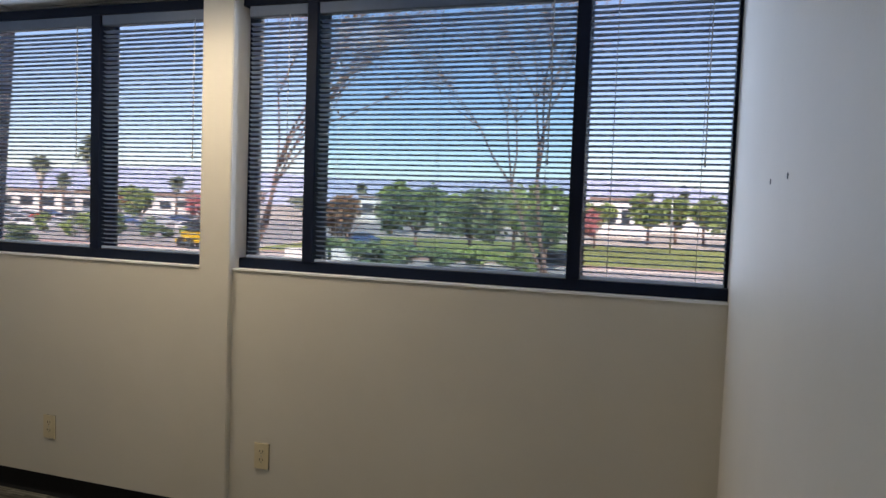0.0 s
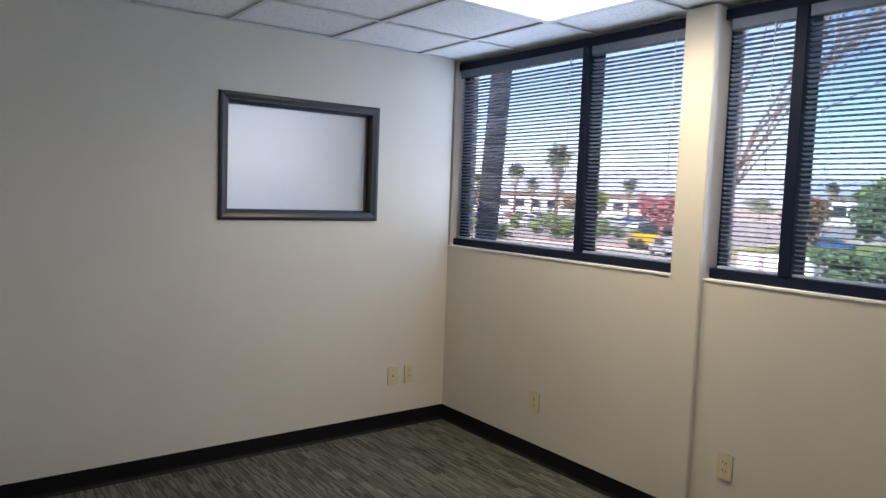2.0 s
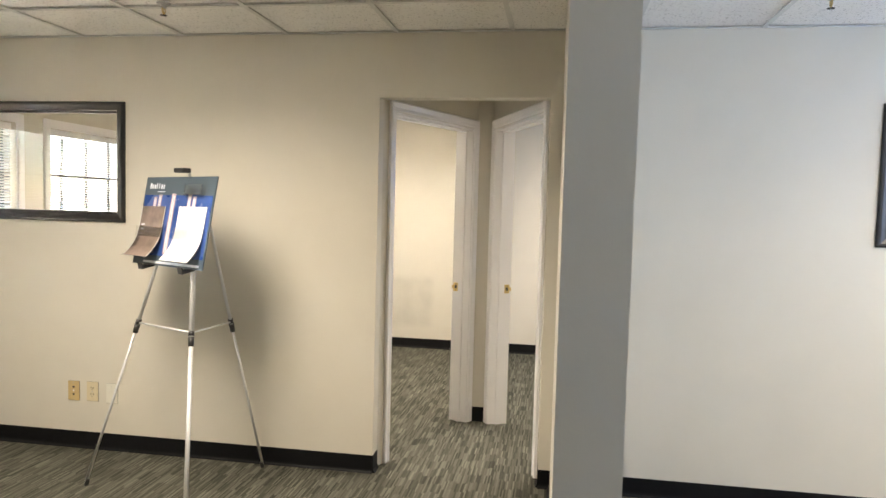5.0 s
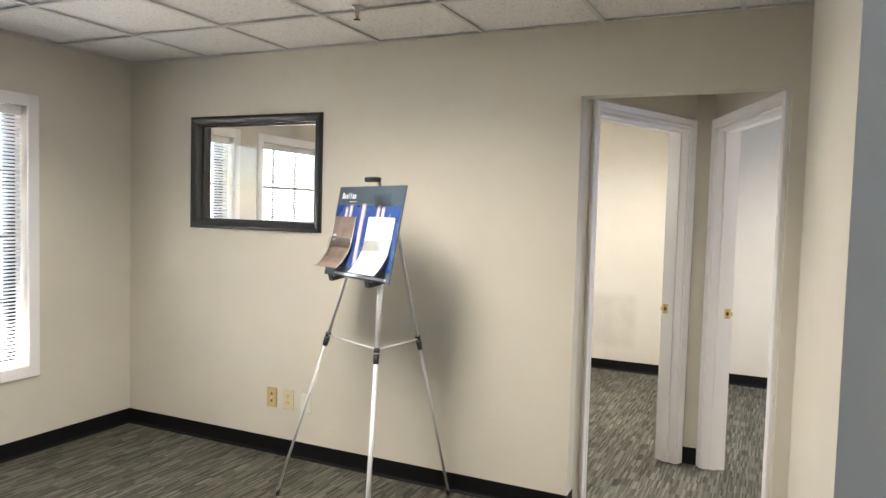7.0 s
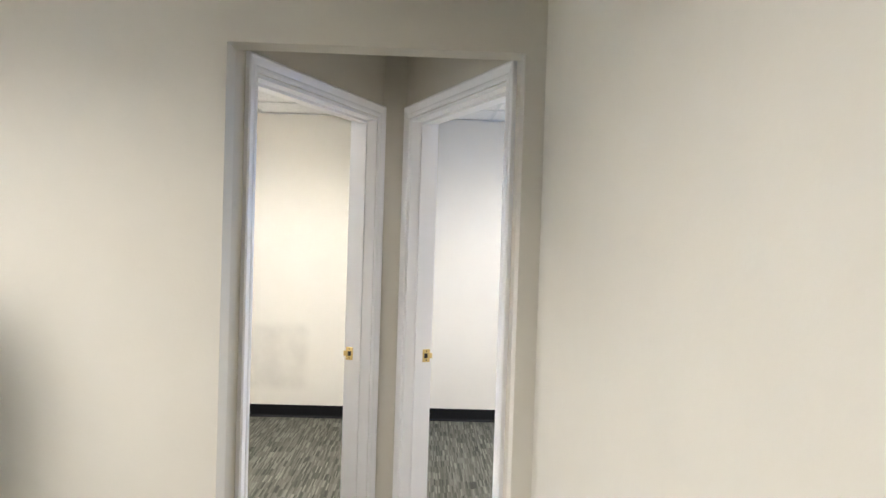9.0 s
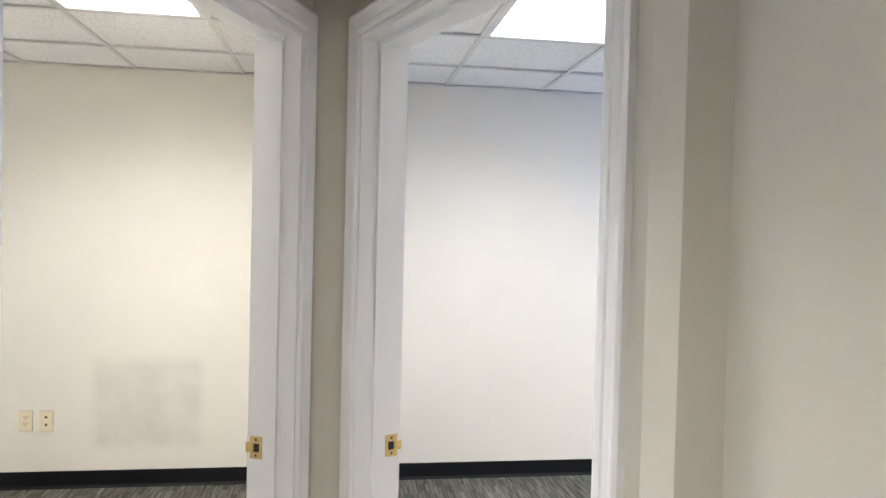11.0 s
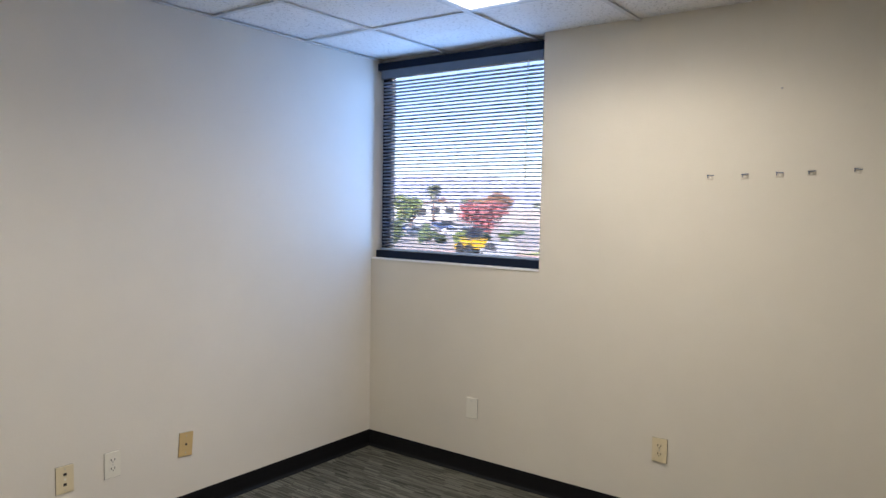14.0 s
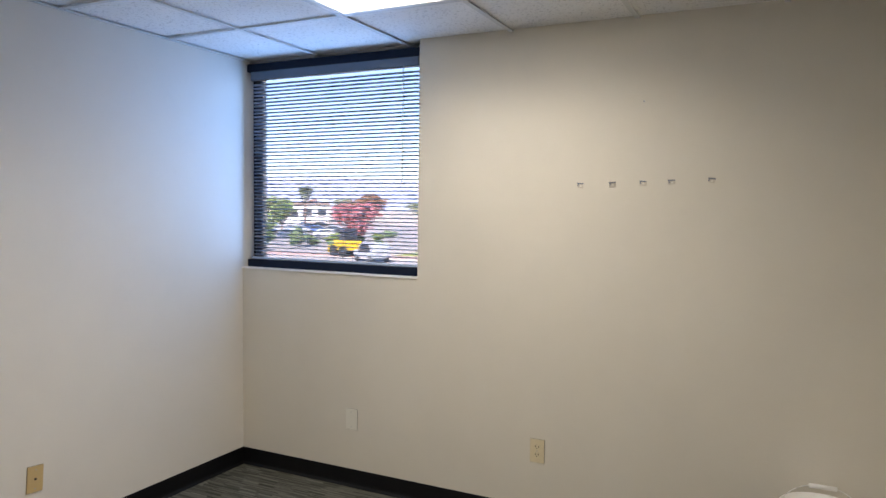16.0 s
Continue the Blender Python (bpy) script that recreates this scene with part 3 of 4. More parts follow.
def slat_mesh(w, mat, deep=0.025, tilt=15):
    """A crowned slat, w wide, about its middle."""
    bm = bmesh.new()
    n = 4
    prof = []
    for i in range(n + 1):
        a = i / n * 2 - 1
        prof.append((a * deep / 2, 0.0022 * (1 - a * a)))
    ring = prof + [(u, v - 0.0006) for u, v in reversed(prof)]
    rot = Matrix.Rotation(radians(-tilt), 4, "X")
    m = rot @ Matrix(((0, 0, 1, 0), (1, 0, 0, 0), (0, 1, 0, 0), (0, 0, 0, 1)))
    prism(bm, ring, -w / 2, w / 2, m)
    return mesh_of("slat", bm, mat)


def blind(x0, x1, z0, z1, y, mat, label, tilt=15, wand=True, cords=2):
    """Mini blind: head rail, slats, bottom rail, ladder cords, wand."""
    t = thing("window_blind", label, "blind", group="window blinds", at=pose((x0 + x1) / 2, y, z0))
    w, h = x1 - x0, z1 - z0
    bm = bmesh.new()
    prism(bm, [(-0.018, h - 0.044), (-0.014, h - 0.05), (0.014, h - 0.05), (0.014, h), (0.012, h), (0.011, h - 0.004), (-0.011, h - 0.004), (-0.012, h), (-0.018, h)], -w / 2, w / 2, Matrix(((0, 0, 1, 0), (1, 0, 0, 0), (0, 1, 0, 0), (0, 0, 0, 1))))
    part("head_rail", bm, M_RAIL if mat is M_SLAT else mat, t)
    bm = bevelled(w, 0.024, 0.012, 0.003, pose(0, 0, 0.002))
    part("bottom_rail", bm, mat, t)
    me = slat_mesh(w, mat, tilt=tilt)
    z = 0.030
    while z < h - 0.056:
        ob = new("slat", me)
        ob.parent = t
        ob.matrix_local = pose(random.uniform(-0.0015, 0.0015), 0, z, random.uniform(-1.2, 1.2), random.uniform(-0.06, 0.06), 0)
        z += 0.0212
    n = max(2, cords)
    for k in range(n):
        xx = -w / 2 + 0.10 + (w - 0.2) * k / (n - 1)
        if w < 0.4:
            xx = -w / 2 + 0.07 + (w - 0.14) * k / (n - 1)
        bm = bmesh.new()
        for dy in (-0.013, 0.013):
            tube(bm, (xx, dy, 0.008), (xx, dy, h - 0.045), 0.0008, n=4)
        part("ladder_cord", bm, M_CORD, t)
    if wand:
        bm = bmesh.new()
        tube(bm, (w / 2 - 0.09, -0.02, h * 0.42), (w / 2 - 0.09, -0.017, h - 0.045), 0.0022, n=6)
        tube(bm, (w / 2 - 0.09, -0.02, h * 0.42 - 0.03), (w / 2 - 0.09, -0.02, h * 0.42), 0.004, 0.003, n=6)
        part("tilt_wand", bm, M_CORD, t)


zb, zt, yb = SILL + 0.054, 2.378, 0.066
GREY = "grey aluminium mini blind tinted with sky blue, lowered with slats open"
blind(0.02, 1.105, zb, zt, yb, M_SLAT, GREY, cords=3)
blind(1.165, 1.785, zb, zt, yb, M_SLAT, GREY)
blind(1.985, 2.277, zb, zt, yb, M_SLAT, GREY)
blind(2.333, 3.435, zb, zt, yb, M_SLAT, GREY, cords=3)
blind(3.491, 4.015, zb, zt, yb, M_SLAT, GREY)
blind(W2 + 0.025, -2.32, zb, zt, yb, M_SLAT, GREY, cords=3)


# white-cased south windows
def south_window(name, x0, x1):
    w = thing(name, "white-cased window with a white blind", "window", "structure")
    z0, z1, y = SZ[0], SZ[1], S_WALL
    for b_ in ((x0 - 0.065, y, z0 - 0.065, x0 + 0.004, y + 0.018, z1 + 0.065), (x1 - 0.004, y, z0 - 0.065, x1 + 0.065, y + 0.018, z1 + 0.065), (x0 + 0.004, y, z1 - 0.004, x1 - 0.004, y + 0.018, z1 + 0.065), (x0 + 0.004, y, z0 - 0.065, x1 - 0.004, y + 0.022, z0 + 0.004)):
        bm = boxes(b_)
        bmesh.ops.bevel(bm, geom=bm.edges[:], offset=0.004, segments=2, affect="EDGES")
        part("casing", bm, M_TRIM, w)
    bm = bmesh.new()
    f = 0.045
    for b_ in ((x0, y - 0.17, z0, x1, y - 0.11, z0 + f), (x0, y - 0.17, z1 - f, x1, y - 0.11, z1), (x0, y - 0.17, z0 + f, x0 + f, y - 0.11, z1 - f), (x1 - f, y - 0.17, z0 + f, x1, y - 0.11, z1 - f)):
        box(bm, *b_)
    part("window_frame", bm, M_FRAME, w)
    nx = max(2, round((x1 - x0) / 0.32))
    for k in range(1, nx):
        xx = x0 + (x1 - x0) * k / nx
        part("muntin", boxes((xx - 0.012, y - 0.15, z0 + f, xx + 0.012, y - 0.125, z1 - f)), M_FRAME, w)
    for k in range(1, 4):
        zz = z0 + (z1 - z0) * k / 4
        part("muntin", boxes((x0 + f, y - 0.154, zz - 0.012, x1 - f, y - 0.121, zz + 0.012)), M_FRAME, w)
    p = part("pane", boxes((x0 + f, y - 0.140, z0 + f, x1 - f, y - 0.136, z1 - f)), M_GLASS, w)
    p.visible_shadow = False
    blind(x0 + 0.012, x1 - 0.012, z0 + 0.006, z1 - 0.008, y - 0.045, M_SLATW, "white vinyl mini blind, lowered with slats open", tilt=-32, wand=False)


for k, (a, b_) in enumerate(SWIN):
    south_window("window_%d" % (k + 4), a, b_)


# interior borrowed-light windows in the partition
def borrowed_window(name, y0, y1, pane, label, pane_label):
    w = thing(name, label, "window", "structure")
    z0, z1, c = FZ[0], FZ[1], 0.05
    # mitred moulded casing on the near side: profile u inwards from the outer edge, v out of the wall
    prof = [(0, 0), (0, 0.012), (0.006, 0.017), (0.018, 0.018), (0.036, 0.013), (0.046, 0.012), (0.05, 0.009), (0.05, 0)]
    corners = [(y0, z0, 1, 1), (y1, z0, -1, 1), (y1, z1, -1, -1), (y0, z1, 1, -1)]
    for i in range(4):
        bm = bmesh.new()
        ends = []
        for cy, cz, sy, sz in (corners[i], corners[(i + 1) % 4]):
            ends.append([bm.verts.new((v, cy + sy * u, cz + sz * u)) for u, v in prof])
        n = len(prof)
        for k in range(n):
            bm.faces.new((ends[0][k], ends[0][(k + 1) % n], ends[1][(k + 1) % n], ends[1][k]))
        bm.faces.new(ends[0][::-1])
        bm.faces.new(ends[1])
        part("casing", bm, M_BFRAME, w)
    a, b_, c_, d = y0 + 0.03, y1 - 0.03, z0 + 0.03, z1 - 0.03
    th = 0.018
    for bx in ((X0 - 0.02, a, c_, 0.0, b_, c_ + th), (X0 - 0.02, a, d - th, 0.0, b_, d), (X0 - 0.02, a, c_ + th, 0.0, a + th, d - th), (X0 - 0.02, b_ - th, c_ + th, 0.0, b_, d - th)):
        part("lining", boxes(bx), M_BFRAME, w)
    xs = -0.062
    for bx in ((xs, a + th, c_ + th, xs + 0.02, b_ - th, c_ + th + 0.012), (xs, a + th, d - th - 0.012, xs + 0.02, b_ - th, d - th), (xs, a + th, c_ + th + 0.012, xs + 0.02, a + th + 0.012, d - th - 0.012), (xs, b_ - th - 0.012, c_ + th + 0.012, xs + 0.02, b_ - th, d - th - 0.012)):
        part("glazing_bead", boxes(bx), M_BFRAME, w)
    p = part("pane", boxes((xs - 0.008, a + th, c_ + th, xs - 0.001, b_ - th, d - th)), pane, w, pane_label)
    p.visible_shadow = False
    for bx in ((X0 - 0.016, y0, z0, X0, y1, z0 + 0.05), (X0 - 0.016, y0, z1 - 0.05, X0, y1, z1), (X0 - 0.016, y0, z0 + 0.05, X0, y0 + 0.05, z1 - 0.05), (X0 - 0.016, y1 - 0.05, z0 + 0.05, X0, y1, z1 - 0.05)):
        part("casing", boxes(bx), M_BFRAME, w)


borrowed_window("window_7", *FY, M_FROST, "black-framed frosted interior window", "frosted glass pane")
borrowed_window("window_8", *GY, M_GLASS, "black-framed clear interior window", "clear glass pane")


# ---- wall plates ----
def plate(at, kind, mat, label):
    """Wall plate facing local -y: duplex outlet, phone jack, cable plate, data jacks or blank."""
    t = thing("wall_plate" if kind != "duplex" else "wall_outlet", label, "outlet" if kind == "duplex" else "wall plate", at=at)
    bm = bmesh.new()
    box(bm, -0.036, -0.0065, -0.058, 0.036, 0, 0.058)
    bmesh.ops.bevel(bm, geom=[e for e in bm.edges if e.calc_face_angle(0) > 0.1 and min(v.co.y for v in e.verts) < -0.005], offset=0.003, segments=2, affect="EDGES")
    part("cover", bm, mat, t)
    # thin dark sheet that paints the shadow round the plate's edge
    part("edge_shade", boxes((-0.0378, -0.0018, -0.0605, 0.0372, 0, 0.0588)), M_EDGE_SHADE, t)

    def disc(z, x=0.0, r=0.0025, mt=M_STEEL, name="screw"):
        b2 = bmesh.new()
        tube(b2, (x, -0.0055, z), (x, -0.0078, z), r, n=10)
        part(name, b2, mt, t)
    if kind == "duplex":
        for z in (-0.0195, 0.0195):
            b2 = bmesh.new()
            box(b2, -0.0165, -0.008, z - 0.0135, 0.0165, -0.005, z + 0.0135)
            bmesh.ops.bevel(b2, geom=[e for e in b2.edges if abs(e.verts[0].co.y - e.verts[1].co.y) > 0.002], offset=0.006, segments=2, affect="EDGES")
            sock = part("socket", b2, mat, t)
            b2 = boxes((-0.0092, -0.0084, z - 0.001, -0.0055, -0.0079, z + 0.009), (0.0055, -0.0084, z - 0.001, 0.0092, -0.0079, z + 0.008))
            part("slot", b2, M_DARK, sock)
            b2 = bmesh.new()
            tube(b2, (0, -0.0079, z - 0.007), (0, -0.0084, z - 0.007), 0.0026, n=8)
            part("slot", b2, M_DARK, sock)
        disc(0)
    elif kind == "cable":
        disc(0.0, r=0.006, mt=M_DARK, name="jack")
        disc(0.042)
        disc(-0.042)
    elif kind == "data":
        for z in (0.022, -0.022):
            part("jack", boxes((-0.007, -0.0068, z - 0.006, 0.007, -0.0058, z + 0.006)), M_DARK, t)
        disc(0.0, r=0.005, mt=M_PLATEW, name="jack")
        disc(0.046)
        disc(-0.046)
    else:
        disc(0.042)
        disc(-0.042)


def on_west(y, z, x=0.0):
    return pose(x, y, z, 0, 0, 90)


def on_north(x, z):
    return pose(x, 0, z)


plate(on_west(-0.416, 0.35), "cable", M_PLATE, "ivory cable wall plate with one jack")
plate(on_west(-0.287, 0.353), "duplex", M_PLATE, "ivory duplex outlet on the cream wall")
plate(on_north(0.907, 0.348), "duplex", M_PLATE, "ivory duplex outlet under the window")
plate(on_north(2.126, 0.373), "duplex", M_PLATE, "ivory duplex outlet under the window")
plate(on_west(-5.977, 0.347), "data", M_PLATET, "tan data jack plate behind the easel")
plate(on_west(-5.853, 0.349), "duplex", M_PLATE, "ivory duplex outlet behind the easel")
plate(on_west(-5.725, 0.345), "blank", M_PLATEW, "white blank plate behind the easel")
plate(on_west(-1.903, 0.354, W2), "data", M_PLATE, "ivory data jack plate")
plate(on_west(-1.695, 0.358, W2), "duplex", M_PLATEW, "white duplex outlet on the office wall")
plate(on_west(-1.327, 0.354, W2) @ pose(0, 0, 0, 0, 4, 0), "cable", M_PLATET, "tan cable plate hung slightly crooked")
plate(on_north(-2.696, 0.386), "blank", M_PLATEW, "white blank plate under the window")
plate(on_north(-1.604, 0.386), "duplex", M_PLATE, "ivory duplex outlet on the office wall")
plate(on_west(-5.273, 0.394, W2), "data", M_PLATE, "ivory data jack plate in the stained office")
plate(on_west(-5.384, 0.396, W2), "duplex", M_PLATE, "ivory duplex outlet in the stained office")


# leftover picture hangers
def hanger(x, z, tilt):
    t = thing("wall_hanger", "leftover metal hanger on torn paint", "hanger", group="row of leftover hangers", at=pose(x, -0.0005, z, 0, tilt, 0))
    bm = bmesh.new()
    box(bm, -0.014, -0.0015, -0.011, 0.014, 0.0, 0.011)
    for v in bm.verts:
        v.co.x += random.uniform(-0.004, 0.004)
        v.co.z += random.uniform(-0.004, 0.004)
    part("torn_patch", bm, M_PLASTER, t)
    bm = boxes((-0.015, -0.007, 0.006, 0.015, -0.0015, 0.0105), (-0.013, -0.004, -0.004, -0.009, -0.0015, 0.006))
    part("bracket", bm, M_RAIL, t)
    bm = bmesh.new()
    tube(bm, (0.002, -0.006, -0.002), (0.002, -0.001, -0.002), 0.004, n=8)
    part("screw", bm, M_PLATEW, t)


for x, z, tl in ((-1.418, 1.690, 3), (-1.268, 1.694, -4), (-1.130, 1.699, 6), (-1.005, 1.703, -3), (-0.838, 1.709, 8)):
    hanger(x, z, tl)
bm = bmesh.new()
tube(bm, (-1.135, 0.0, 2.067), (-1.135, -0.008, 2.066), 0.005, 0.004, n=8)
tagged(part("nail", bm, M_STEEL), "small bent nail in the office wall", "nail")

# ceiling air return
t = thing("ceiling_vent", "grey perforated return-air grille in the ceiling", "vent", at=pose((VENT[0] + VENT[2]) / 2, (VENT[1] + VENT[3]) / 2, H))
part("panel", boxes((-0.283, -0.283, 0.004, 0.283, 0.283, 0.014)), M_VENT, t)
bm = boxes((-0.291, -0.291, 0.0, 0.291, -0.272, 0.016), (-0.291, 0.272, 0.0, 0.291, 0.291, 0.016), (-0.291, -0.272, 0.0, -0.272, 0.272, 0.016), (0.272, -0.272, 0.0, 0.291, 0.272, 0.016))
part("frame", bm, M_VENT, t)
bm = bmesh.new()
lathe(bm, [(0.105, 0.006), (0.118, 0.0025), (0.132, 0.006)], 28)
part("collar", bm, M_VENT, t)


def sprinkler(x, y):
    t = thing("sprinkler", "pendent fire sprinkler head under the ceiling", "sprinkler", group="ceiling sprinklers", at=pose(x, y, H))
    bm = bmesh.new()
    lathe(bm, [(0.034, 0.0), (0.032, -0.004), (0.014, -0.008), (0.012, -0.024)], 20)
    part("escutcheon", bm, M_STEEL, t)
    bm = bmesh.new()
    for s in (-1, 1):
        tube(bm, (0.011 * s, 0, -0.022), (0.014 * s, 0, -0.036), 0.0028, n=6)
        tube(bm, (0.014 * s, 0, -0.036), (0.003 * s, 0, -0.054), 0.0028, n=6)
    tube(bm, (0, 0, -0.024), (0, 0, -0.05), 0.0022, n=6)
    part("yoke", bm, M_BRASS, t)
    bm = bmesh.new()
    for k in range(12):
        a = 2 * math.pi * k / 12
        box(bm, 0, -0.0025, -0.058, 0.016, 0.0025, -0.056, pose(0, 0, 0, 0, 0, math.degrees(a)))
    lathe(bm, [(0.009, -0.0585), (0.009, -0.0555)], 12)
    part("deflector", bm, M_DARK, t)


sprinkler(0.55, -2.04)
sprinkler(0.63, -5.02)


# ---- presentation easel with brochure board ----
def easel():
    t = thing("easel", "silver telescoping tripod easel with black fittings", "easel", at=pose(0.58, -4.92, 0))
    o = Vector((0.58, -4.92, 0))
    apex = Vector((0.440, -4.990, 1.60))
    legs = {"right": (Vector((0.495, -4.925, 1.56)), Vector((0.975, -4.71, 0.0))), "left": (Vector((0.455, -5.03, 1.56)), Vector((0.50, -5.535, 0.0))), "back": (Vector((0.525, -4.875, 1.56)), Vector((0.055, -4.75, 0.0)))}
    for key, (a, b_) in legs.items():
        mid = a.lerp(b_, 0.46)
        bm = bmesh.new()
        tube(bm, a - o, mid - o, 0.0130 if key == "right" else 0.0085, n=12)
        leg = part("leg", bm, M_ALU, t)
        bm = bmesh.new()
        tube(bm, mid - o, b_ - o + Vector((0, 0, 0.02)), 0.0105 if key == "right" else 0.007, n=12)
        part("lower_tube", bm, M_ALU, leg)
        d = (b_ - a).normalized()
        bm = bmesh.new()
        tube(bm, mid - d * 0.022 - o, mid + d * 0.022 - o, 0.0145, 0.0125, n=12)
        tube(bm, mid - d * 0.05 - o, mid - d * 0.028 - o, 0.0135, n=12)
        part("collar", bm, M_BLACKP, leg, "black clamp collar")
        bm = bmesh.new()
        tube(bm, b_ - o, b_ - d * 0.035 - o, 0.0115, 0.009, n=12)
        part("rubber_foot", bm, M_BLACKP, leg, "black rubber foot")
    mids = {k: a.lerp(b_, 0.44) for k, (a, b_) in legs.items()}
    for k in ("left", "back"):
        bm = bmesh.new()
        tube(bm, mids[k] - o, mids["right"] + Vector((0, 0, 0.01)) - o, 0.005, n=8)
        part("brace", bm, M_ALU, t)
    bm = bevelled(0.16, 0.05, 0.05, 0.008, Matrix.Translation(apex - o) @ pose(0, 0, -0.03, 0, 0, 60))
    part("head", bm, M_BLACKP, t, "black plastic head")
    bm = bmesh.new()
    tube(bm, apex - o, apex - o + Vector((0, 0, 0.06)), 0.008, n=10)
    part("post", bm, M_ALU, t)
    bm = bevelled(0.085, 0.05, 0.024, 0.008, Matrix.Translation(apex - o + Vector((0.035, -0.02, 0.046))) @ pose(0, 0, 0, 0, 0, 60))
    part("top_clip", bm, M_BLACKP, t, "black top clip")
    for x, y, z in ((0.474, -5.203, 1.162), (0.635, -4.894, 1.162)):
        m = Matrix.Translation(Vector((x, y, z)) - o) @ pose(0, 0, 0, 12, 0, 60)
        bm = bevelled(0.05, 0.06, 0.016, 0.005, m)
        box(bm, -0.02, -0.036, 0.0, 0.02, -0.029, 0.032, m)
        part("ledge_clip", bm, M_BLACKP, t, "black board support")


easel()
M_SLATE = simple("slate_blue_print", (0.055, 0.078, 0.098), 0.3, 0, 8, 0.15, 0.0)
M_BLUE = simple("blue_sky_print", (0.025, 0.07, 0.26), 0.28, 0, 5, 0.35, 0.0, big=4)
M_TOWER = simple("pink_tower_print", (0.40, 0.30, 0.33), 0.3, 0, 40, 0.3, 0.0)
M_PALE = simple("pale_print", (0.72, 0.74, 0.78), 0.3, 0, 20, 0.08, 0.0)
M_PAPER = simple("white_paper", (0.74, 0.73, 0.71), 0.5, 0, 20, 0.03, 0.0)
M_PHOTO = simple("brown_photo_print", (0.19, 0.14, 0.115), 0.3, 0, 14, 0.7, 0.0, big=5)
M_PBLUE = simple("light_blue_print", (0.50, 0.66, 0.88), 0.35, 0, 12, 0.15, 0.0)
M_ACRYL = glass("clear_acrylic", (0.97, 0.98, 0.98), 0.03)

# board frame: x along its width, y out of its back, z up along the lean
BR, BL = Vector((0.691, -4.786, 1.179)), Vector((0.409, -5.327, 1.176))
u = (BR - BL).normalized()
nrm = Vector((u.y, -u.x, 0)).normalized()
up = (Vector((0, 0, 1)) - nrm * 0.195)
up = (up - u * up.dot(u)).normalized()
out = u.cross(up)
BOARD = Matrix(((u.x, -out.x, up.x, BL.x), (u.y, -out.y, up.y, BL.y), (u.z, -out.z, up.z, BL.z), (0, 0, 0, 1)))
BWID, BHGT = (BR - BL).length, 0.457
board = thing("poster_board", "slate blue display board with skyline print and pockets", "display board", at=BOARD)
part("panel", boxes((0, 0, 0, BWID, 0.006, BHGT)), M_SLATE, board)
k = BWID
part("sky_print", boxes((0.010, -0.0012, 0.05, k - 0.010, 0.0, 0.362)), M_BLUE, board, "blue sky print")
for x, w_, h_ in ((0.100, 0.028, 0.352), (0.142, 0.028, 0.364), (0.258, 0.036, 0.370), (0.400, 0.028, 0.366), (0.442, 0.028, 0.356)):
    part("tower_print", boxes((x, -0.0022, 0.06, x + w_, -0.0012, h_)), M_TOWER, board)
    for q in range(1, 3):
        part("tower_stripe", boxes((x + w_ * q / 3 - 0.003, -0.0026, 0.07, x + w_ * q / 3 + 0.003, -0.0022, h_ - 0.01)), M_PALE, board)
for i, (w_, h_) in enumerate(((0.016, 0.03), (0.012, 0.022), (0.012, 0.022), (0.006, 0.03), (0.006, 0.03), (0.012, 0.022), (0.010, 0.022))):
    xx = 0.042 + 0.0205 * i
    part("title_mark", boxes((xx, -0.0012, 0.395, xx + w_, 0.0, 0.395 + h_)), M_PALE, board)
part("title_mark", boxes((0.12, -0.0012, 0.378, 0.19, 0.0, 0.382)), M_PALE, board)
part("footer_print", boxes((0.10, -0.0012, 0.01, k - 0.03, 0.0, 0.022)), M_PALE, board)


def pocket(name, x0, x1, z0, z1, kick, paper, label):
    """Clear pocket that curves out at its foot, with a leaflet in it."""
    holder = thing(name, label, "brochure", group="brochures on the board", at=BOARD.copy())

    def sheet(off, thick, xa, xb, zlo, zhi):
        bm = bmesh.new()
        n = 10
        prof = []
        for i in range(n + 1):
            a = i / n
            z = zlo + (zhi - zlo) * a
            c = max(0.0, 1 - a / 0.55)
            prof.append((-off - kick * c * c, z))
        ring = prof + [(y - thick, z) for y, z in reversed(prof)]
        prism(bm, ring, xa, xb, Matrix(((0, 0, 1, 0), (1, 0, 0, 0), (0, 1, 0, 0), (0, 0, 0, 1))))
        return bm
    part("leaflet", sheet(0.005, 0.0016, x0, x1, z0, z1), paper, holder)
    if paper is M_PHOTO:
        part("border", sheet(0.0068, 0.0004, x0, x0 + 0.005, z0, z1), M_PAPER, holder, "white printed border")
        part("border", sheet(0.0068, 0.0004, x1 - 0.005, x1, z0, z1), M_PAPER, holder, "white printed border")
        for q in range(5):
            part("title_mark", sheet(0.0068, 0.0004, x0 + 0.02, x0 + 0.05, z0 + 0.07 + q * 0.022, z0 + 0.085 + q * 0.022), M_PALE, holder)
    else:
        part("blue_print", sheet(0.0068, 0.0004, x0 + 0.002, x0 + 0.095, z0 + 0.004, z0 + 0.125), M_PBLUE, holder, "pale blue print")
        part("title_mark", boxes((x0 + 0.05, -0.0072, z1 - 0.055, x0 + 0.09, -0.0064, z1 - 0.051)), M_STEEL, holder)
    part("pocket", sheet(0.010, 0.0012, x0 - 0.012, x1 + 0.006, z0 - 0.004, z0 + (z1 - z0) * 0.6), M_ACRYL, holder, "clear acrylic pocket")


pocket("brochure", 0.012, 0.228, 0.036, 0.302, 0.06, M_PHOTO, "brown photo brochure in a clear pocket")
pocket("brochure", 0.345, 0.575, 0.026, 0.304, 0.06, M_PAPER, "white leaflet with pale blue print in a pocket")

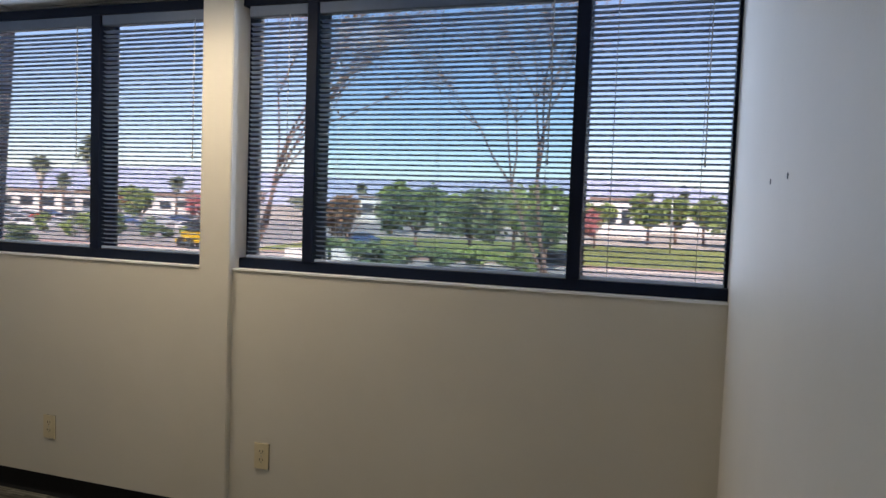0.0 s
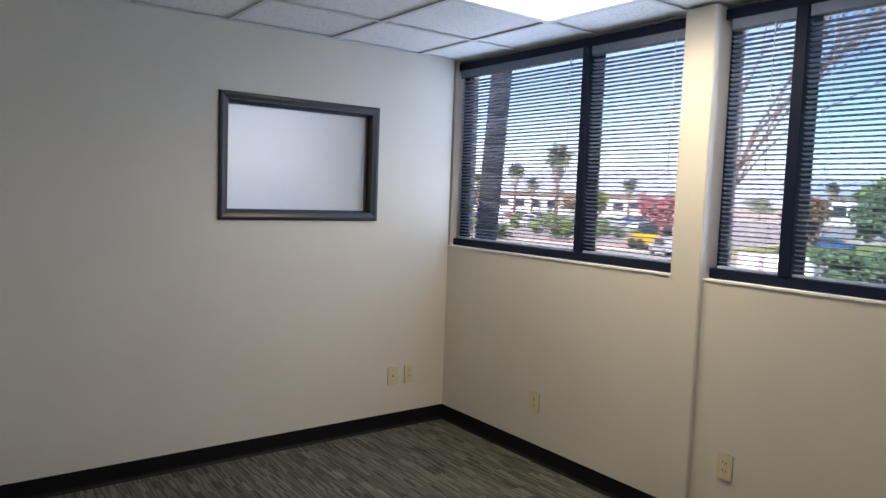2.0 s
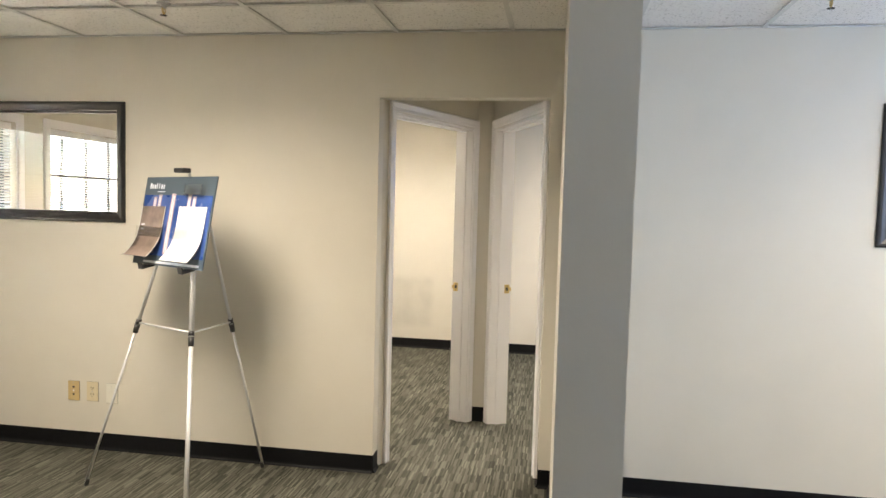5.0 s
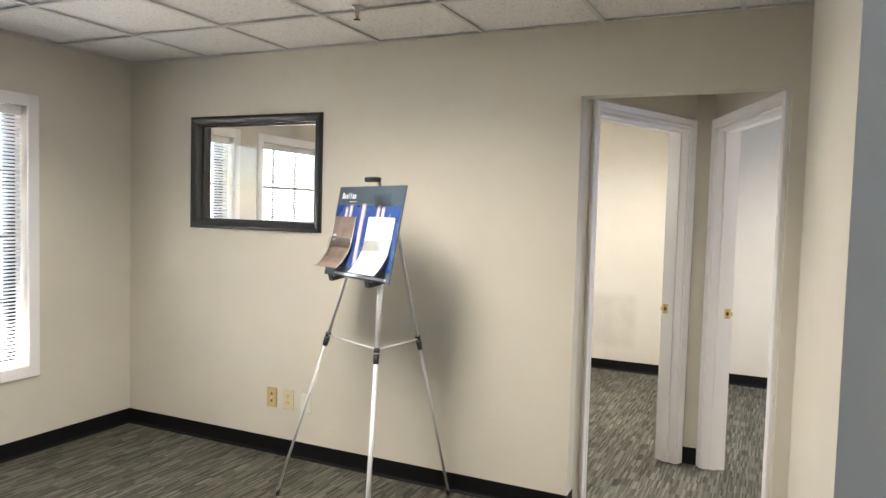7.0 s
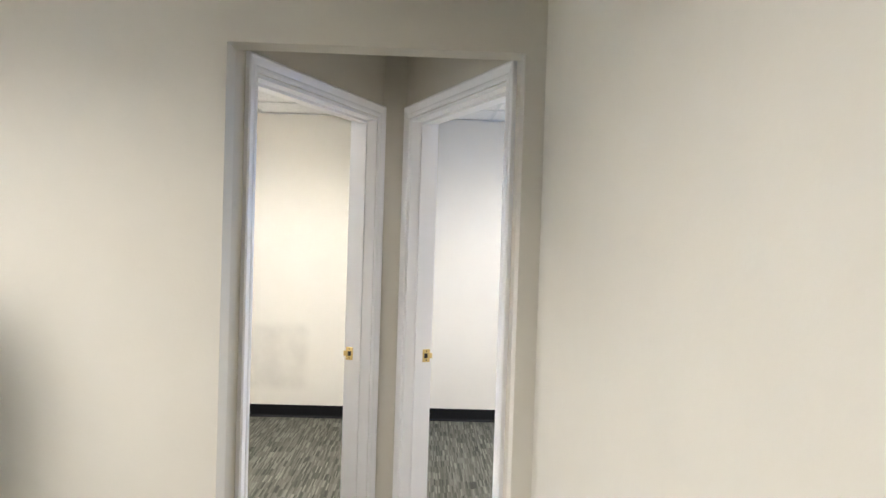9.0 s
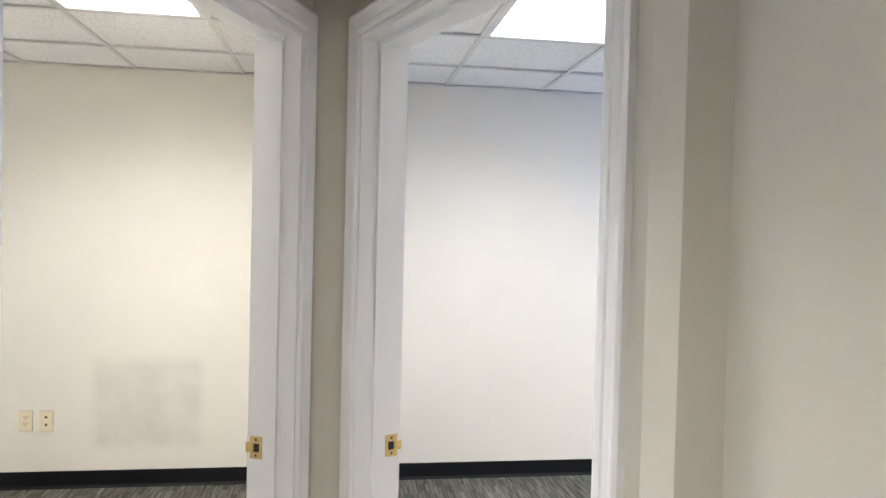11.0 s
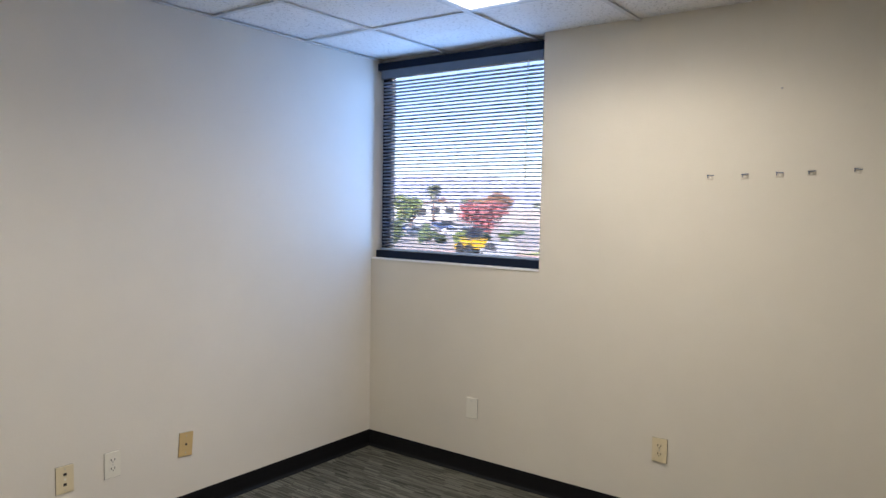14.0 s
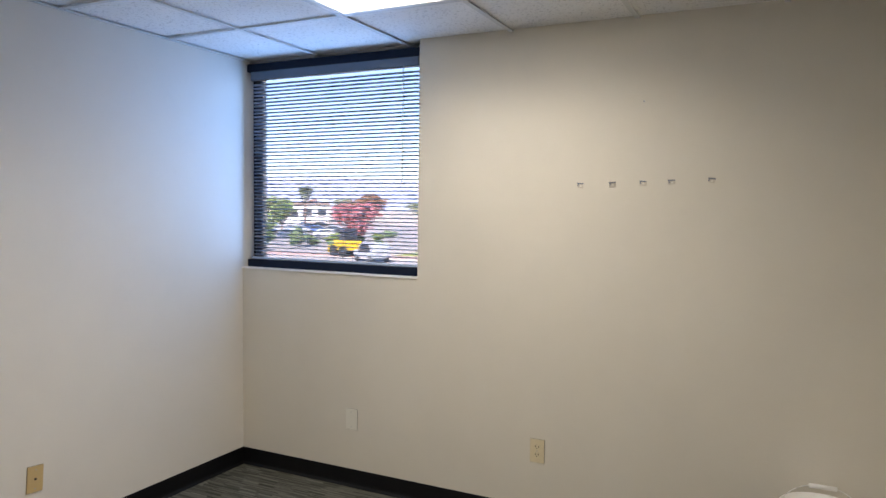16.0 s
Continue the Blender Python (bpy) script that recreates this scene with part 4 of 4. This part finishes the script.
# small clear card holder high on the board
holder = thing("card_holder", "small clear acrylic card holder on the board", "card holder", at=BOARD.copy())
for b_ in ((0.388, -0.022, 0.362, 0.528, -0.020, 0.412), (0.388, -0.020, 0.362, 0.390, -0.002, 0.412), (0.526, -0.020, 0.362, 0.528, -0.002, 0.412)):
    part("wall", boxes(b_), M_ACRYL, holder)
part("base", boxes((0.390, -0.020, 0.362, 0.526, -0.002, 0.364)), M_ACRYL, holder)

# ---- white pail in the office ----
t = thing("bucket", "white plastic pail with lid and wire handle", "bucket", at=pose(-0.375, -0.19, 0))
bm = bmesh.new()
lathe(bm, [(0.125, 0.0), (0.130, 0.004), (0.141, 0.335), (0.149, 0.34), (0.149, 0.357), (0.143, 0.36), (0.146, 0.403)], 40)
part("body", bm, M_PAIL, t)
bm = bmesh.new()
lathe(bm, [(0.150, 0.399), (0.155, 0.403), (0.155, 0.419), (0.150, 0.423), (0.143, 0.422), (0.138, 0.413), (0.05, 0.412), (0.001, 0.412)], 40)
part("lid", bm, M_PAIL, t, "white snap-on lid")
pts = []
for i in range(21):
    a = math.pi * i / 20
    pts.append(Vector((-0.156 * math.cos(a), -0.03 * math.sin(a), 0.37 + 0.15 * math.sin(a))))
bm = bmesh.new()
for a, b_ in zip(pts, pts[1:]):
    tube(bm, a, b_, 0.0022, n=6)
hd = part("handle", bm, M_PAIL, t, "white wire handle")
bm = bmesh.new()
tube(bm, pts[8], pts[12], 0.009, n=12)
part("grip", bm, M_PAIL, hd)
for s in (-1, 1):
    bm = bmesh.new()
    tube(bm, (0.142 * s, 0, 0.37), (0.160 * s, 0, 0.37), 0.014, n=12)
    part("ear", bm, M_PAIL, t)


# ---- outside: street, lawn, parking, trees, distance ----
M_ASPH = simple("sunlit_asphalt", (0.36, 0.33, 0.30), 0.9, 0, 8, 0.2, 0.2, big=0.05, coords="World")
M_DRY = simple("dry_ground", (0.50, 0.43, 0.35), 0.95, 0, 2, 0.25, 0.0, big=0.03, coords="World")
M_LAWN = simple("lawn_grass", (0.24, 0.27, 0.07), 0.95, 0, 1.2, 0.45, 0.0, big=0.06, coords="World")
M_KERB = simple("pale_concrete", (0.50, 0.46, 0.42), 0.9, 0, 6, 0.12, 0.1, coords="World")
M_PINK = simple("pink_paving", (0.45, 0.29, 0.24), 0.9, 0, 6, 0.15, 0.1, coords="World")
M_LEAF = simple("green_foliage", (0.21, 0.28, 0.09), 0.75, 0, 0.9, 0.6, 0.0, big=0.3, coords="World")
M_LEAFD = simple("dark_green_foliage", (0.13, 0.19, 0.09), 0.75, 0, 0.9, 0.6, 0.0, big=0.3, coords="World")
# distant foliage: air haze is put into this paler green
M_LEAFH = simple("haze_tinted_foliage", (0.24, 0.27, 0.17), 0.8, 0, 0.9, 0.4, 0.0, big=0.3, coords="World")
M_REDL = simple("red_foliage", (0.44, 0.16, 0.17), 0.75, 0, 0.9, 0.4, 0.0, coords="World")
M_RUST = simple("rusty_leaves", (0.27, 0.14, 0.075), 0.8, 0, 2, 0.5, 0.0, coords="World")
M_BARK = simple("pale_bark", (0.21, 0.13, 0.10), 0.9, 0, 7, 0.35, 0.6, big=2, dist=0.02)
M_TRUNK = simple("shade_dark_palm_trunk", (0.035, 0.038, 0.05), 0.95, 0, 16, 0.4, 0.4, big=3, dist=0.03)
M_WHITE = simple("white_render", (0.70, 0.68, 0.64), 0.8, 0, 2, 0.08, 0.0)
M_ROOF = simple("brown_roof", (0.20, 0.14, 0.11), 0.9, 0, 2, 0.2, 0.0)
M_WIN = simple("dark_window_glass", (0.03, 0.035, 0.045), 0.12, 0, 2, 0.2, 0.0)
M_RUBBER = simple("tyre_rubber", (0.02, 0.02, 0.02), 0.8, 0, 30, 0.2, 0.0)
M_YELLOW = simple("yellow_paint", (0.65, 0.40, 0.02), 0.35, 0, 5, 0.1, 0.0)
M_MOUNT = simple("haze_painted_hill", (0.36, 0.40, 0.52), 1.0, 0, 0.004, 0.12, 0.0, big=0.001, spec=0.0, coords="World")
PAINT = [simple("car_paint_%s" % n, c, 0.25, 0.1, 3, 0.05, 0.0) for n, c in (("red", (0.45, 0.02, 0.02)), ("white", (0.7, 0.7, 0.7)), ("silver", (0.42, 0.44, 0.46)), ("black", (0.03, 0.03, 0.035)), ("blue", (0.05, 0.10, 0.25)))]


def far(az, d, z=GROUND):
    """A place d metres off, az degrees to the left of straight out of the windows."""
    a = radians(az)
    return Vector((3.8 - d * math.sin(a), -2.7 + d * math.cos(a), z))


structure("ground", boxes((-2600, -1500, GROUND - 1, 2600, 2600, GROUND)), M_DRY, "dry sunlit ground reaching to the horizon", "ground")
tilt = 8.0
RM = pose(0, 0, GROUND, 0, 0, tilt)


def strip(name, y0, y1, z, mat, label, cat, x0=-260, x1=260):
    bm = bmesh.new()
    box(bm, x0, y0, -0.2, x1, y1, z, RM)
    structure(name, bm, mat, label, cat)


strip("road", 30, 58, 0.02, M_ASPH, "sunlit grey street below the windows", "road")
strip("kerb", 58, 58.3, 0.16, M_KERB, "concrete kerb", "kerb")
strip("pavement", 58.3, 62, 0.15, M_PINK, "pinkish paved walk beside the lawn", "pavement")
strip("lawn", 62, 104, 0.12, M_LAWN, "sunlit yellow-green lawn", "lawn", -28, 260)
strip("planting_bed", 18, 29, 0.10, M_DRY, "dry planting bed along the building", "planting bed")
strip("parking_lot", 63, 190, 0.03, M_ASPH, "large sunlit parking lot", "parking lot", -260, -30)

# hills beyond the town; aerial haze is painted into their pale blue
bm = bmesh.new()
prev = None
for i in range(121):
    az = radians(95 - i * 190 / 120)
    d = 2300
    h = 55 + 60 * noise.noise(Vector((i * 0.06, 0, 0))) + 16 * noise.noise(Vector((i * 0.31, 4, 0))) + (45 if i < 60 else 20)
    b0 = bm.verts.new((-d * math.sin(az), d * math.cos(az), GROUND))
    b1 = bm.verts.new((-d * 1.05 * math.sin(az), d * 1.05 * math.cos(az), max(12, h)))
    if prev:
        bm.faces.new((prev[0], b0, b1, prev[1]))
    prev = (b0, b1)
structure("backdrop", bm, M_MOUNT, "horizon hills with blue haze painted into their colour", "hills")


def leaf_cloud(bm, centre, radii, count, size, rnd):
    """Many small leaf clumps spread unevenly within an ellipsoid."""
    c = Vector(centre)
    for _ in range(count):
        d = Vector((rnd.gauss(0, 1), rnd.gauss(0, 1), rnd.gauss(0, 1))).normalized()
        r = rnd.uniform(0.45, 1.0) ** 0.6
        r *= 0.75 + 0.5 * noise.noise(d * 2.2 + c * 0.3)
        p = c + Vector((d.x * radii[0], d.y * radii[1], d.z * radii[2])) * r
        q = Euler((rnd.uniform(0, 6.3), rnd.uniform(0, 6.3), rnd.uniform(0, 6.3))).to_matrix()
        s = size * rnd.uniform(0.5, 1.3)
        vs = [bm.verts.new(p + q @ Vector(v) * s) for v in ((-0.5, -0.35, 0), (0.1, -0.5, 0.08), (0.55, 0, 0), (0.1, 0.5, -0.08), (-0.5, 0.3, 0))]
        bm.faces.new(vs)


def bushy_tree(at, height, spread, leaf, seed, label, name="tree", size=None, trunk=0.3):
    rnd = random.Random(seed)
    t = thing(name, label, "tree", at=Matrix.Translation(at))
    bm = bmesh.new()
    tube(bm, (0, 0, 0), (rnd.uniform(-0.2, 0.2), 0, height * trunk * 1.3), height * 0.03, height * 0.018, 8)
    for k in range(5):
        a = k * 1.26 + rnd.random()
        tube(bm, (0, 0, height * trunk), (math.cos(a) * spread * 0.5, math.sin(a) * spread * 0.5, height * 0.65), height * 0.014, height * 0.005, 6)
    part("trunk", bm, M_BARK, t)
    bm = bmesh.new()
    sz = size or height * 0.052
    for k in range(7):
        a = rnd.uniform(0, 6.3)
        r = rnd.uniform(0.1, 0.6) * spread
        zc = height * rnd.uniform(trunk + 0.15, 0.82)
        rr = rnd.uniform(0.38, 0.6)
        leaf_cloud(bm, (math.cos(a) * r, math.sin(a) * r, zc), (spread * rr, spread * rr, height * 0.22), 260, sz, rnd)
    part("crown", bm, leaf, t)


rnd = random.Random(5)
# shrubs on the dry strips, and the tree line of the town
for k in range(16):
    az = 53 - k * 1.35 + rnd.uniform(-0.5, 0.5)
    bushy_tree(far(az, rnd.uniform(78, 104)), rnd.uniform(1.6, 2.8), rnd.uniform(1.0, 1.7), rnd.choice((M_LEAF, M_LEAFD, M_RUST)), 200 + k, "low shrub on the dry strip by the parking lot", "shrub", 0.22, 0.05)
for k in range(22):
    az = 56 - k * 2.9 + rnd.uniform(-1, 1)
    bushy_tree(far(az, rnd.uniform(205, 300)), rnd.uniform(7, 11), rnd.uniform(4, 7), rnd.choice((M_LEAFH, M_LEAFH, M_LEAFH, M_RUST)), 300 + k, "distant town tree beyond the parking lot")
for k in range(6):
    az = 27 - k * 3.1
    bushy_tree(far(az, rnd.uniform(48, 60)), rnd.uniform(1.6, 2.8), rnd.uniform(1.5, 2.4), rnd.choice((M_LEAF, M_LEAFD)), 400 + k, "leafy roadside bush by the street", "bush", 0.3, 0.05)
# row of trees behind the lawn
for k in range(15):
    az = 22 - k * 2.05
    if 3.0 < az < 4.6:
        continue
    bushy_tree(far(az, 128 + rnd.uniform(-5, 8)), rnd.uniform(8.0, 10.2), rnd.uniform(4.0, 5.2), M_LEAF, 20 + k, "dense sunlit green tree behind the lawn")
for k, (az, d, h, s, mt, lb) in enumerate(((15.5, 62, 7.2, 4.2, M_LEAFD, "dark green tree beside the street"), (20, 70, 7.6, 4.6, M_LEAFD, "dark green tree beside the street"), (9.5, 58, 5.6, 3.4, M_LEAFD, "low dark green tree by the street"), (12, 80, 8.5, 4.4, M_LEAF, "green tree beside the street"),
                                           (36.2, 84, 6.0, 3.2, M_REDL, "tree with red autumn leaves"), (25.5, 64, 6.0, 3.2, M_RUST, "thin tree with rusty leaves"), (41, 120, 7.0, 4.0, M_LEAF, "green tree beside the parking lot"), (45, 100, 3.0, 2.0, M_LEAF, "low green shrub beside the parking lot"), (5.6, 100, 6, 2.6, M_REDL, "small red-leaved tree by the lawn"))):
    bushy_tree(far(az, d), h, s, mt, 60 + k, lb)


def bare_tree(at, seed, height, leaf_n, label):
    """Tree nearly out of leaf: forked limbs down to twigs, with some hanging leaves."""
    rnd = random.Random(seed)
    t = thing("tree", label, "tree", at=Matrix.Translation(at))
    bm, lf = bmesh.new(), bmesh.new()

    def grow(p, d, ln, r, depth):
        q = p + d * ln
        mid = p.lerp(q, 0.5) + Vector((rnd.uniform(-1, 1), rnd.uniform(-1, 1), 0)) * ln * 0.06
        n = 9 if depth < 2 else 5
        tube(bm, p, mid, r, r * 0.85, n)
        tube(bm, mid, q, r * 0.85, r * 0.68, n)
        if depth >= 3:
            for _ in range(leaf_n):
                c = p.lerp(q, rnd.random()) + Vector((rnd.gauss(0, 0.10), rnd.gauss(0, 0.10), -abs(rnd.gauss(0, 0.14))))
                m = Euler((rnd.uniform(0, 6.3), rnd.uniform(0, 6.3), rnd.uniform(0, 6.3))).to_matrix()
                s = rnd.uniform(0.025, 0.055)
                lf.faces.new([lf.verts.new(c + m @ Vector(v) * s) for v in ((-0.6, -0.2, 0), (0.3, -0.4, 0.05), (0.7, 0.1, 0), (0, 0.5, -0.05))])
        if depth >= 6 or r < 0.004:
            return
        for k in range(3 if depth in (1, 2, 3) else 2):
            a = Vector((rnd.gauss(0, 1), rnd.gauss(0, 1), rnd.gauss(0.15, 0.6)))
            nd = (d + a.normalized() * rnd.uniform(0.3, 0.6)).normalized()
            nd.z = max(nd.z, 0.25)
            grow(q, nd.normalized(), ln * rnd.uniform(0.62, 0.82), r * rnd.uniform(0.5, 0.68), depth + 1)

    grow(Vector((0, 0, 0)), Vector((0.04, 0, 1)).normalized(), height * 0.30, height * 0.0075, 0)
    part("trunk", bm, M_BARK, t)
    part("leaves", lf, M_RUST, t, "sparse rusty leaves")


bare_tree(far(9.5, 15.5), 4, 10.5, 5, "nearly bare tree close to the windows")
bare_tree(far(34.0, 15.0), 17, 11.0, 5, "nearly bare forked tree close to the windows")


# leaning trunk of a tall palm by the building; its shade is in the colour
t = thing("palm_tree", "leaning palm trunk, shade put into its dark grey, close to the window", "tree", at=Matrix.Translation(far(52.6, 7.6)))
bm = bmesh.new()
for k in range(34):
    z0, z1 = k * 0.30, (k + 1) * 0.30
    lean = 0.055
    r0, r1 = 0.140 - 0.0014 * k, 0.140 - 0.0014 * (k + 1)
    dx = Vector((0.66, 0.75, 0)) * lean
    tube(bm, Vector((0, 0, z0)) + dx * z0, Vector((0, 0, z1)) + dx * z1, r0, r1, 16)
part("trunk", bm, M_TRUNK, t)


def palm(az, d, height, seed):
    rnd = random.Random(seed)
    t = thing("palm_tree", "tall fan palm with a ragged crown", "tree", group="far palms", at=Matrix.Translation(far(az, d)))
    bm = bmesh.new()
    tube(bm, (0, 0, 0), (0.15, 0, height), 0.34, 0.22, 9)
    part("trunk", bm, M_BARK, t)
    bm = bmesh.new()
    lathe(bm, [(0.28, height * 0.66), (0.75, height * 0.7), (0.95, height * 0.86), (0.5, height * 0.97)], 12)
    for v in bm.verts:
        v.co += Vector((rnd.uniform(-0.12, 0.12), rnd.uniform(-0.12, 0.12), rnd.uniform(-0.3, 0.3)))
    part("skirt", bm, M_DRY, t, "skirt of dead tan fronds")
    bm = bmesh.new()
    for k in range(90):
        a, e = rnd.uniform(0, 6.3), rnd.uniform(-0.9, 1.2)
        d0 = Vector((math.cos(a) * math.cos(e), math.sin(a) * math.cos(e), math.sin(e)))
        s = d0.cross(Vector((0, 0, 1))).normalized()
        p0 = Vector((0.15, 0, height))
        ln = rnd.uniform(1.7, 2.8)
        p1 = p0 + d0 * ln * 0.6
        p2 = p0 + d0 * ln + Vector((0, 0, -0.6))
        bm.faces.new([bm.verts.new(v) for v in (p0, p1 + s * 0.45, p2, p1 - s * 0.45)])
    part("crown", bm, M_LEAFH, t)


for az, d, h, sd in ((47.6, 170, 11.2, 1), (44.3, 105, 11.3, 2), (50.5, 200, 9.5, 3), (46.2, 210, 9.0, 4), (38.6, 190, 9.2, 5), (-1.0, 260, 12.5, 6), (1.5, 300, 13.0, 7), (-3.0, 300, 12.0, 8), (24.5, 240, 11.0, 9)):
    palm(az, d, h, sd)


def car(at, yaw, paint, label, jeep=False):
    t = thing("car", label, "car", group="parked cars", at=Matrix.Translation(at) @ pose(0, 0, 0, 0, 0, yaw))
    hh = 1.75 if jeep else 1.45
    prof = [(-2.1, 0.32), (2.1, 0.32), (2.15, 0.75), (1.2, 0.92), (0.55, hh - 0.06), (0.2, hh), (-1.2, hh), (-1.85, 0.98), (-2.15, 0.85)]
    if jeep:
        prof = [(-1.9, 0.45), (1.9, 0.45), (1.95, 1.05), (0.85, 1.12), (0.55, hh), (-1.85, hh), (-1.95, 1.0)]
    m = Matrix(((1, 0, 0, 0), (0, 0, 1, 0), (0, 1, 0, 0), (0, 0, 0, 1)))
    bm = bmesh.new()
    prism(bm, prof, -0.88, 0.88, m)
    bmesh.ops.bevel(bm, geom=bm.edges[:], offset=0.06, segments=2, affect="EDGES")
    part("body", bm, paint, t)
    for s in (-1, 1):
        bm = bmesh.new()
        prism(bm, [(-1.45, 0.98), (0.9, 0.98), (0.45, hh - 0.12), (-1.1, hh - 0.12)], 0.884 * s - 0.008, 0.884 * s + 0.008, m)
        part("side_window", bm, M_WIN, t)
        for x in (-1.32, 1.32):
            bm = bmesh.new()
            tube(bm, (x, 0.70 * s, 0.34), (x, 0.91 * s, 0.34), 0.34, n=18)
            wh = part("wheel", bm, M_RUBBER, t)
            bm = bmesh.new()
            tube(bm, (x, 0.90 * s, 0.34), (x, 0.925 * s, 0.34), 0.2, n=12)
            part("rim", bm, M_STEEL, wh)
    bm = boxes((0.62, -0.72, 1.0, 0.98, 0.72, hh - 0.2))
    part("windscreen", bm, M_WIN, t)


names = ["red", "white", "silver", "black", "blue"]
for row, d in enumerate((118, 140, 152, 172)):
    for k in range(13):
        az = 52.5 - k * 1.35 + row * 0.4
        if rnd.random() < 0.22:
            continue
        c = rnd.choice((1, 1, 2, 2, 3, 4, 1))
        if row == 1 and k == 4:
            c = 0
        car(far(az, d + rnd.uniform(-1, 1)), 35 + rnd.uniform(-4, 4), PAINT[c], "parked %s car in the lot" % names[c])
car(far(35.6, 66), 150, PAINT[2], "grey off-road car parked by the street", jeep=True)
car(far(8.2, 64), 5, PAINT[3], "black car parked by the lawn")
car(far(24.2, 90), 10, PAINT[4], "dark blue car beyond the trees")

# yellow loader
t = thing("loader", "yellow wheel loader standing by the street", "loader", at=Matrix.Translation(far(37.2, 72)) @ pose(0, 0, 0, 0, 0, 150))
part("body", bevelled(3.0, 1.7, 1.0, 0.1, pose(0, 0, 0.7)), M_YELLOW, t)
part("cab", bevelled(1.2, 1.4, 1.1, 0.08, pose(-0.2, 0, 1.7)), M_WIN, t)
part("bucket", bevelled(0.9, 2.0, 0.7, 0.1, pose(2.1, 0, 0.4)), M_YELLOW, t)
for x in (-1.0, 1.1):
    for s in (-1, 1):
        bm = bmesh.new()
        tube(bm, (x, 0.75 * s, 0.6), (x, 1.15 * s, 0.6), 0.6, n=18)
        part("wheel", bm, M_RUBBER, t)


def far_building(az, d, w, dp, h, yaw, label, nwin):
    t = thing("building", label, "building", at=Matrix.Translation(far(az, d)) @ pose(0, 0, 0, 0, 0, yaw))
    part("wall", boxes((-w / 2, -dp / 2, 0, w / 2, dp / 2, h)), M_WHITE, t)
    part("roof", bevelled(w + 0.8, dp + 0.8, 0.6, 0.1, pose(0, 0, h)), M_ROOF, t)
    for k in range(nwin):
        x = -w / 2 + (k + 0.5) * w / nwin
        part("window", boxes((x - w / nwin * 0.3, -dp / 2 - 0.05, h * 0.35, x + w / nwin * 0.3, -dp / 2 + 0.02, h * 0.75)), M_WIN, t)


far_building(46.5, 230, 60, 20, 5.5, 46, "long low white building beyond the parking lot", 12)
far_building(41, 260, 40, 18, 6.0, 41, "low pale building with a brown roof", 8)
far_building(3.8, 165, 12, 12, 8.0, 4, "white building seen between trees", 4)
far_building(-1.5, 220, 70, 20, 8.5, 0, "long white building behind the trees", 12)
far_building(16, 240, 70, 20, 7.5, 16, "pale building behind the trees", 12)
for az in (27.9, 25.9, 29.6):
    tagged(part("sign_block", bevelled(1.5, 0.6, 1.6, 0.08, Matrix.Translation(far(az, 52))), M_WHITE), "white roadside block by the street", "sign")
for az in (-0.2, 45.6):
    t = thing("street_lamp", "tall grey street lamp with one arm", "street lamp", at=Matrix.Translation(far(az, 90)))
    bm = bmesh.new()
    tube(bm, (0, 0, 0), (0, 0, 8.5), 0.11, 0.07, 10)
    part("pole", bm, M_STEEL, t)
    bm = bmesh.new()
    tube(bm, (0, 0, 8.4), (1.4, 0, 8.7), 0.05, n=8)
    part("arm", bm, M_STEEL, t)
    part("head", bevelled(0.6, 0.25, 0.12, 0.04, pose(1.6, 0, 8.62)), M_STEEL, t)
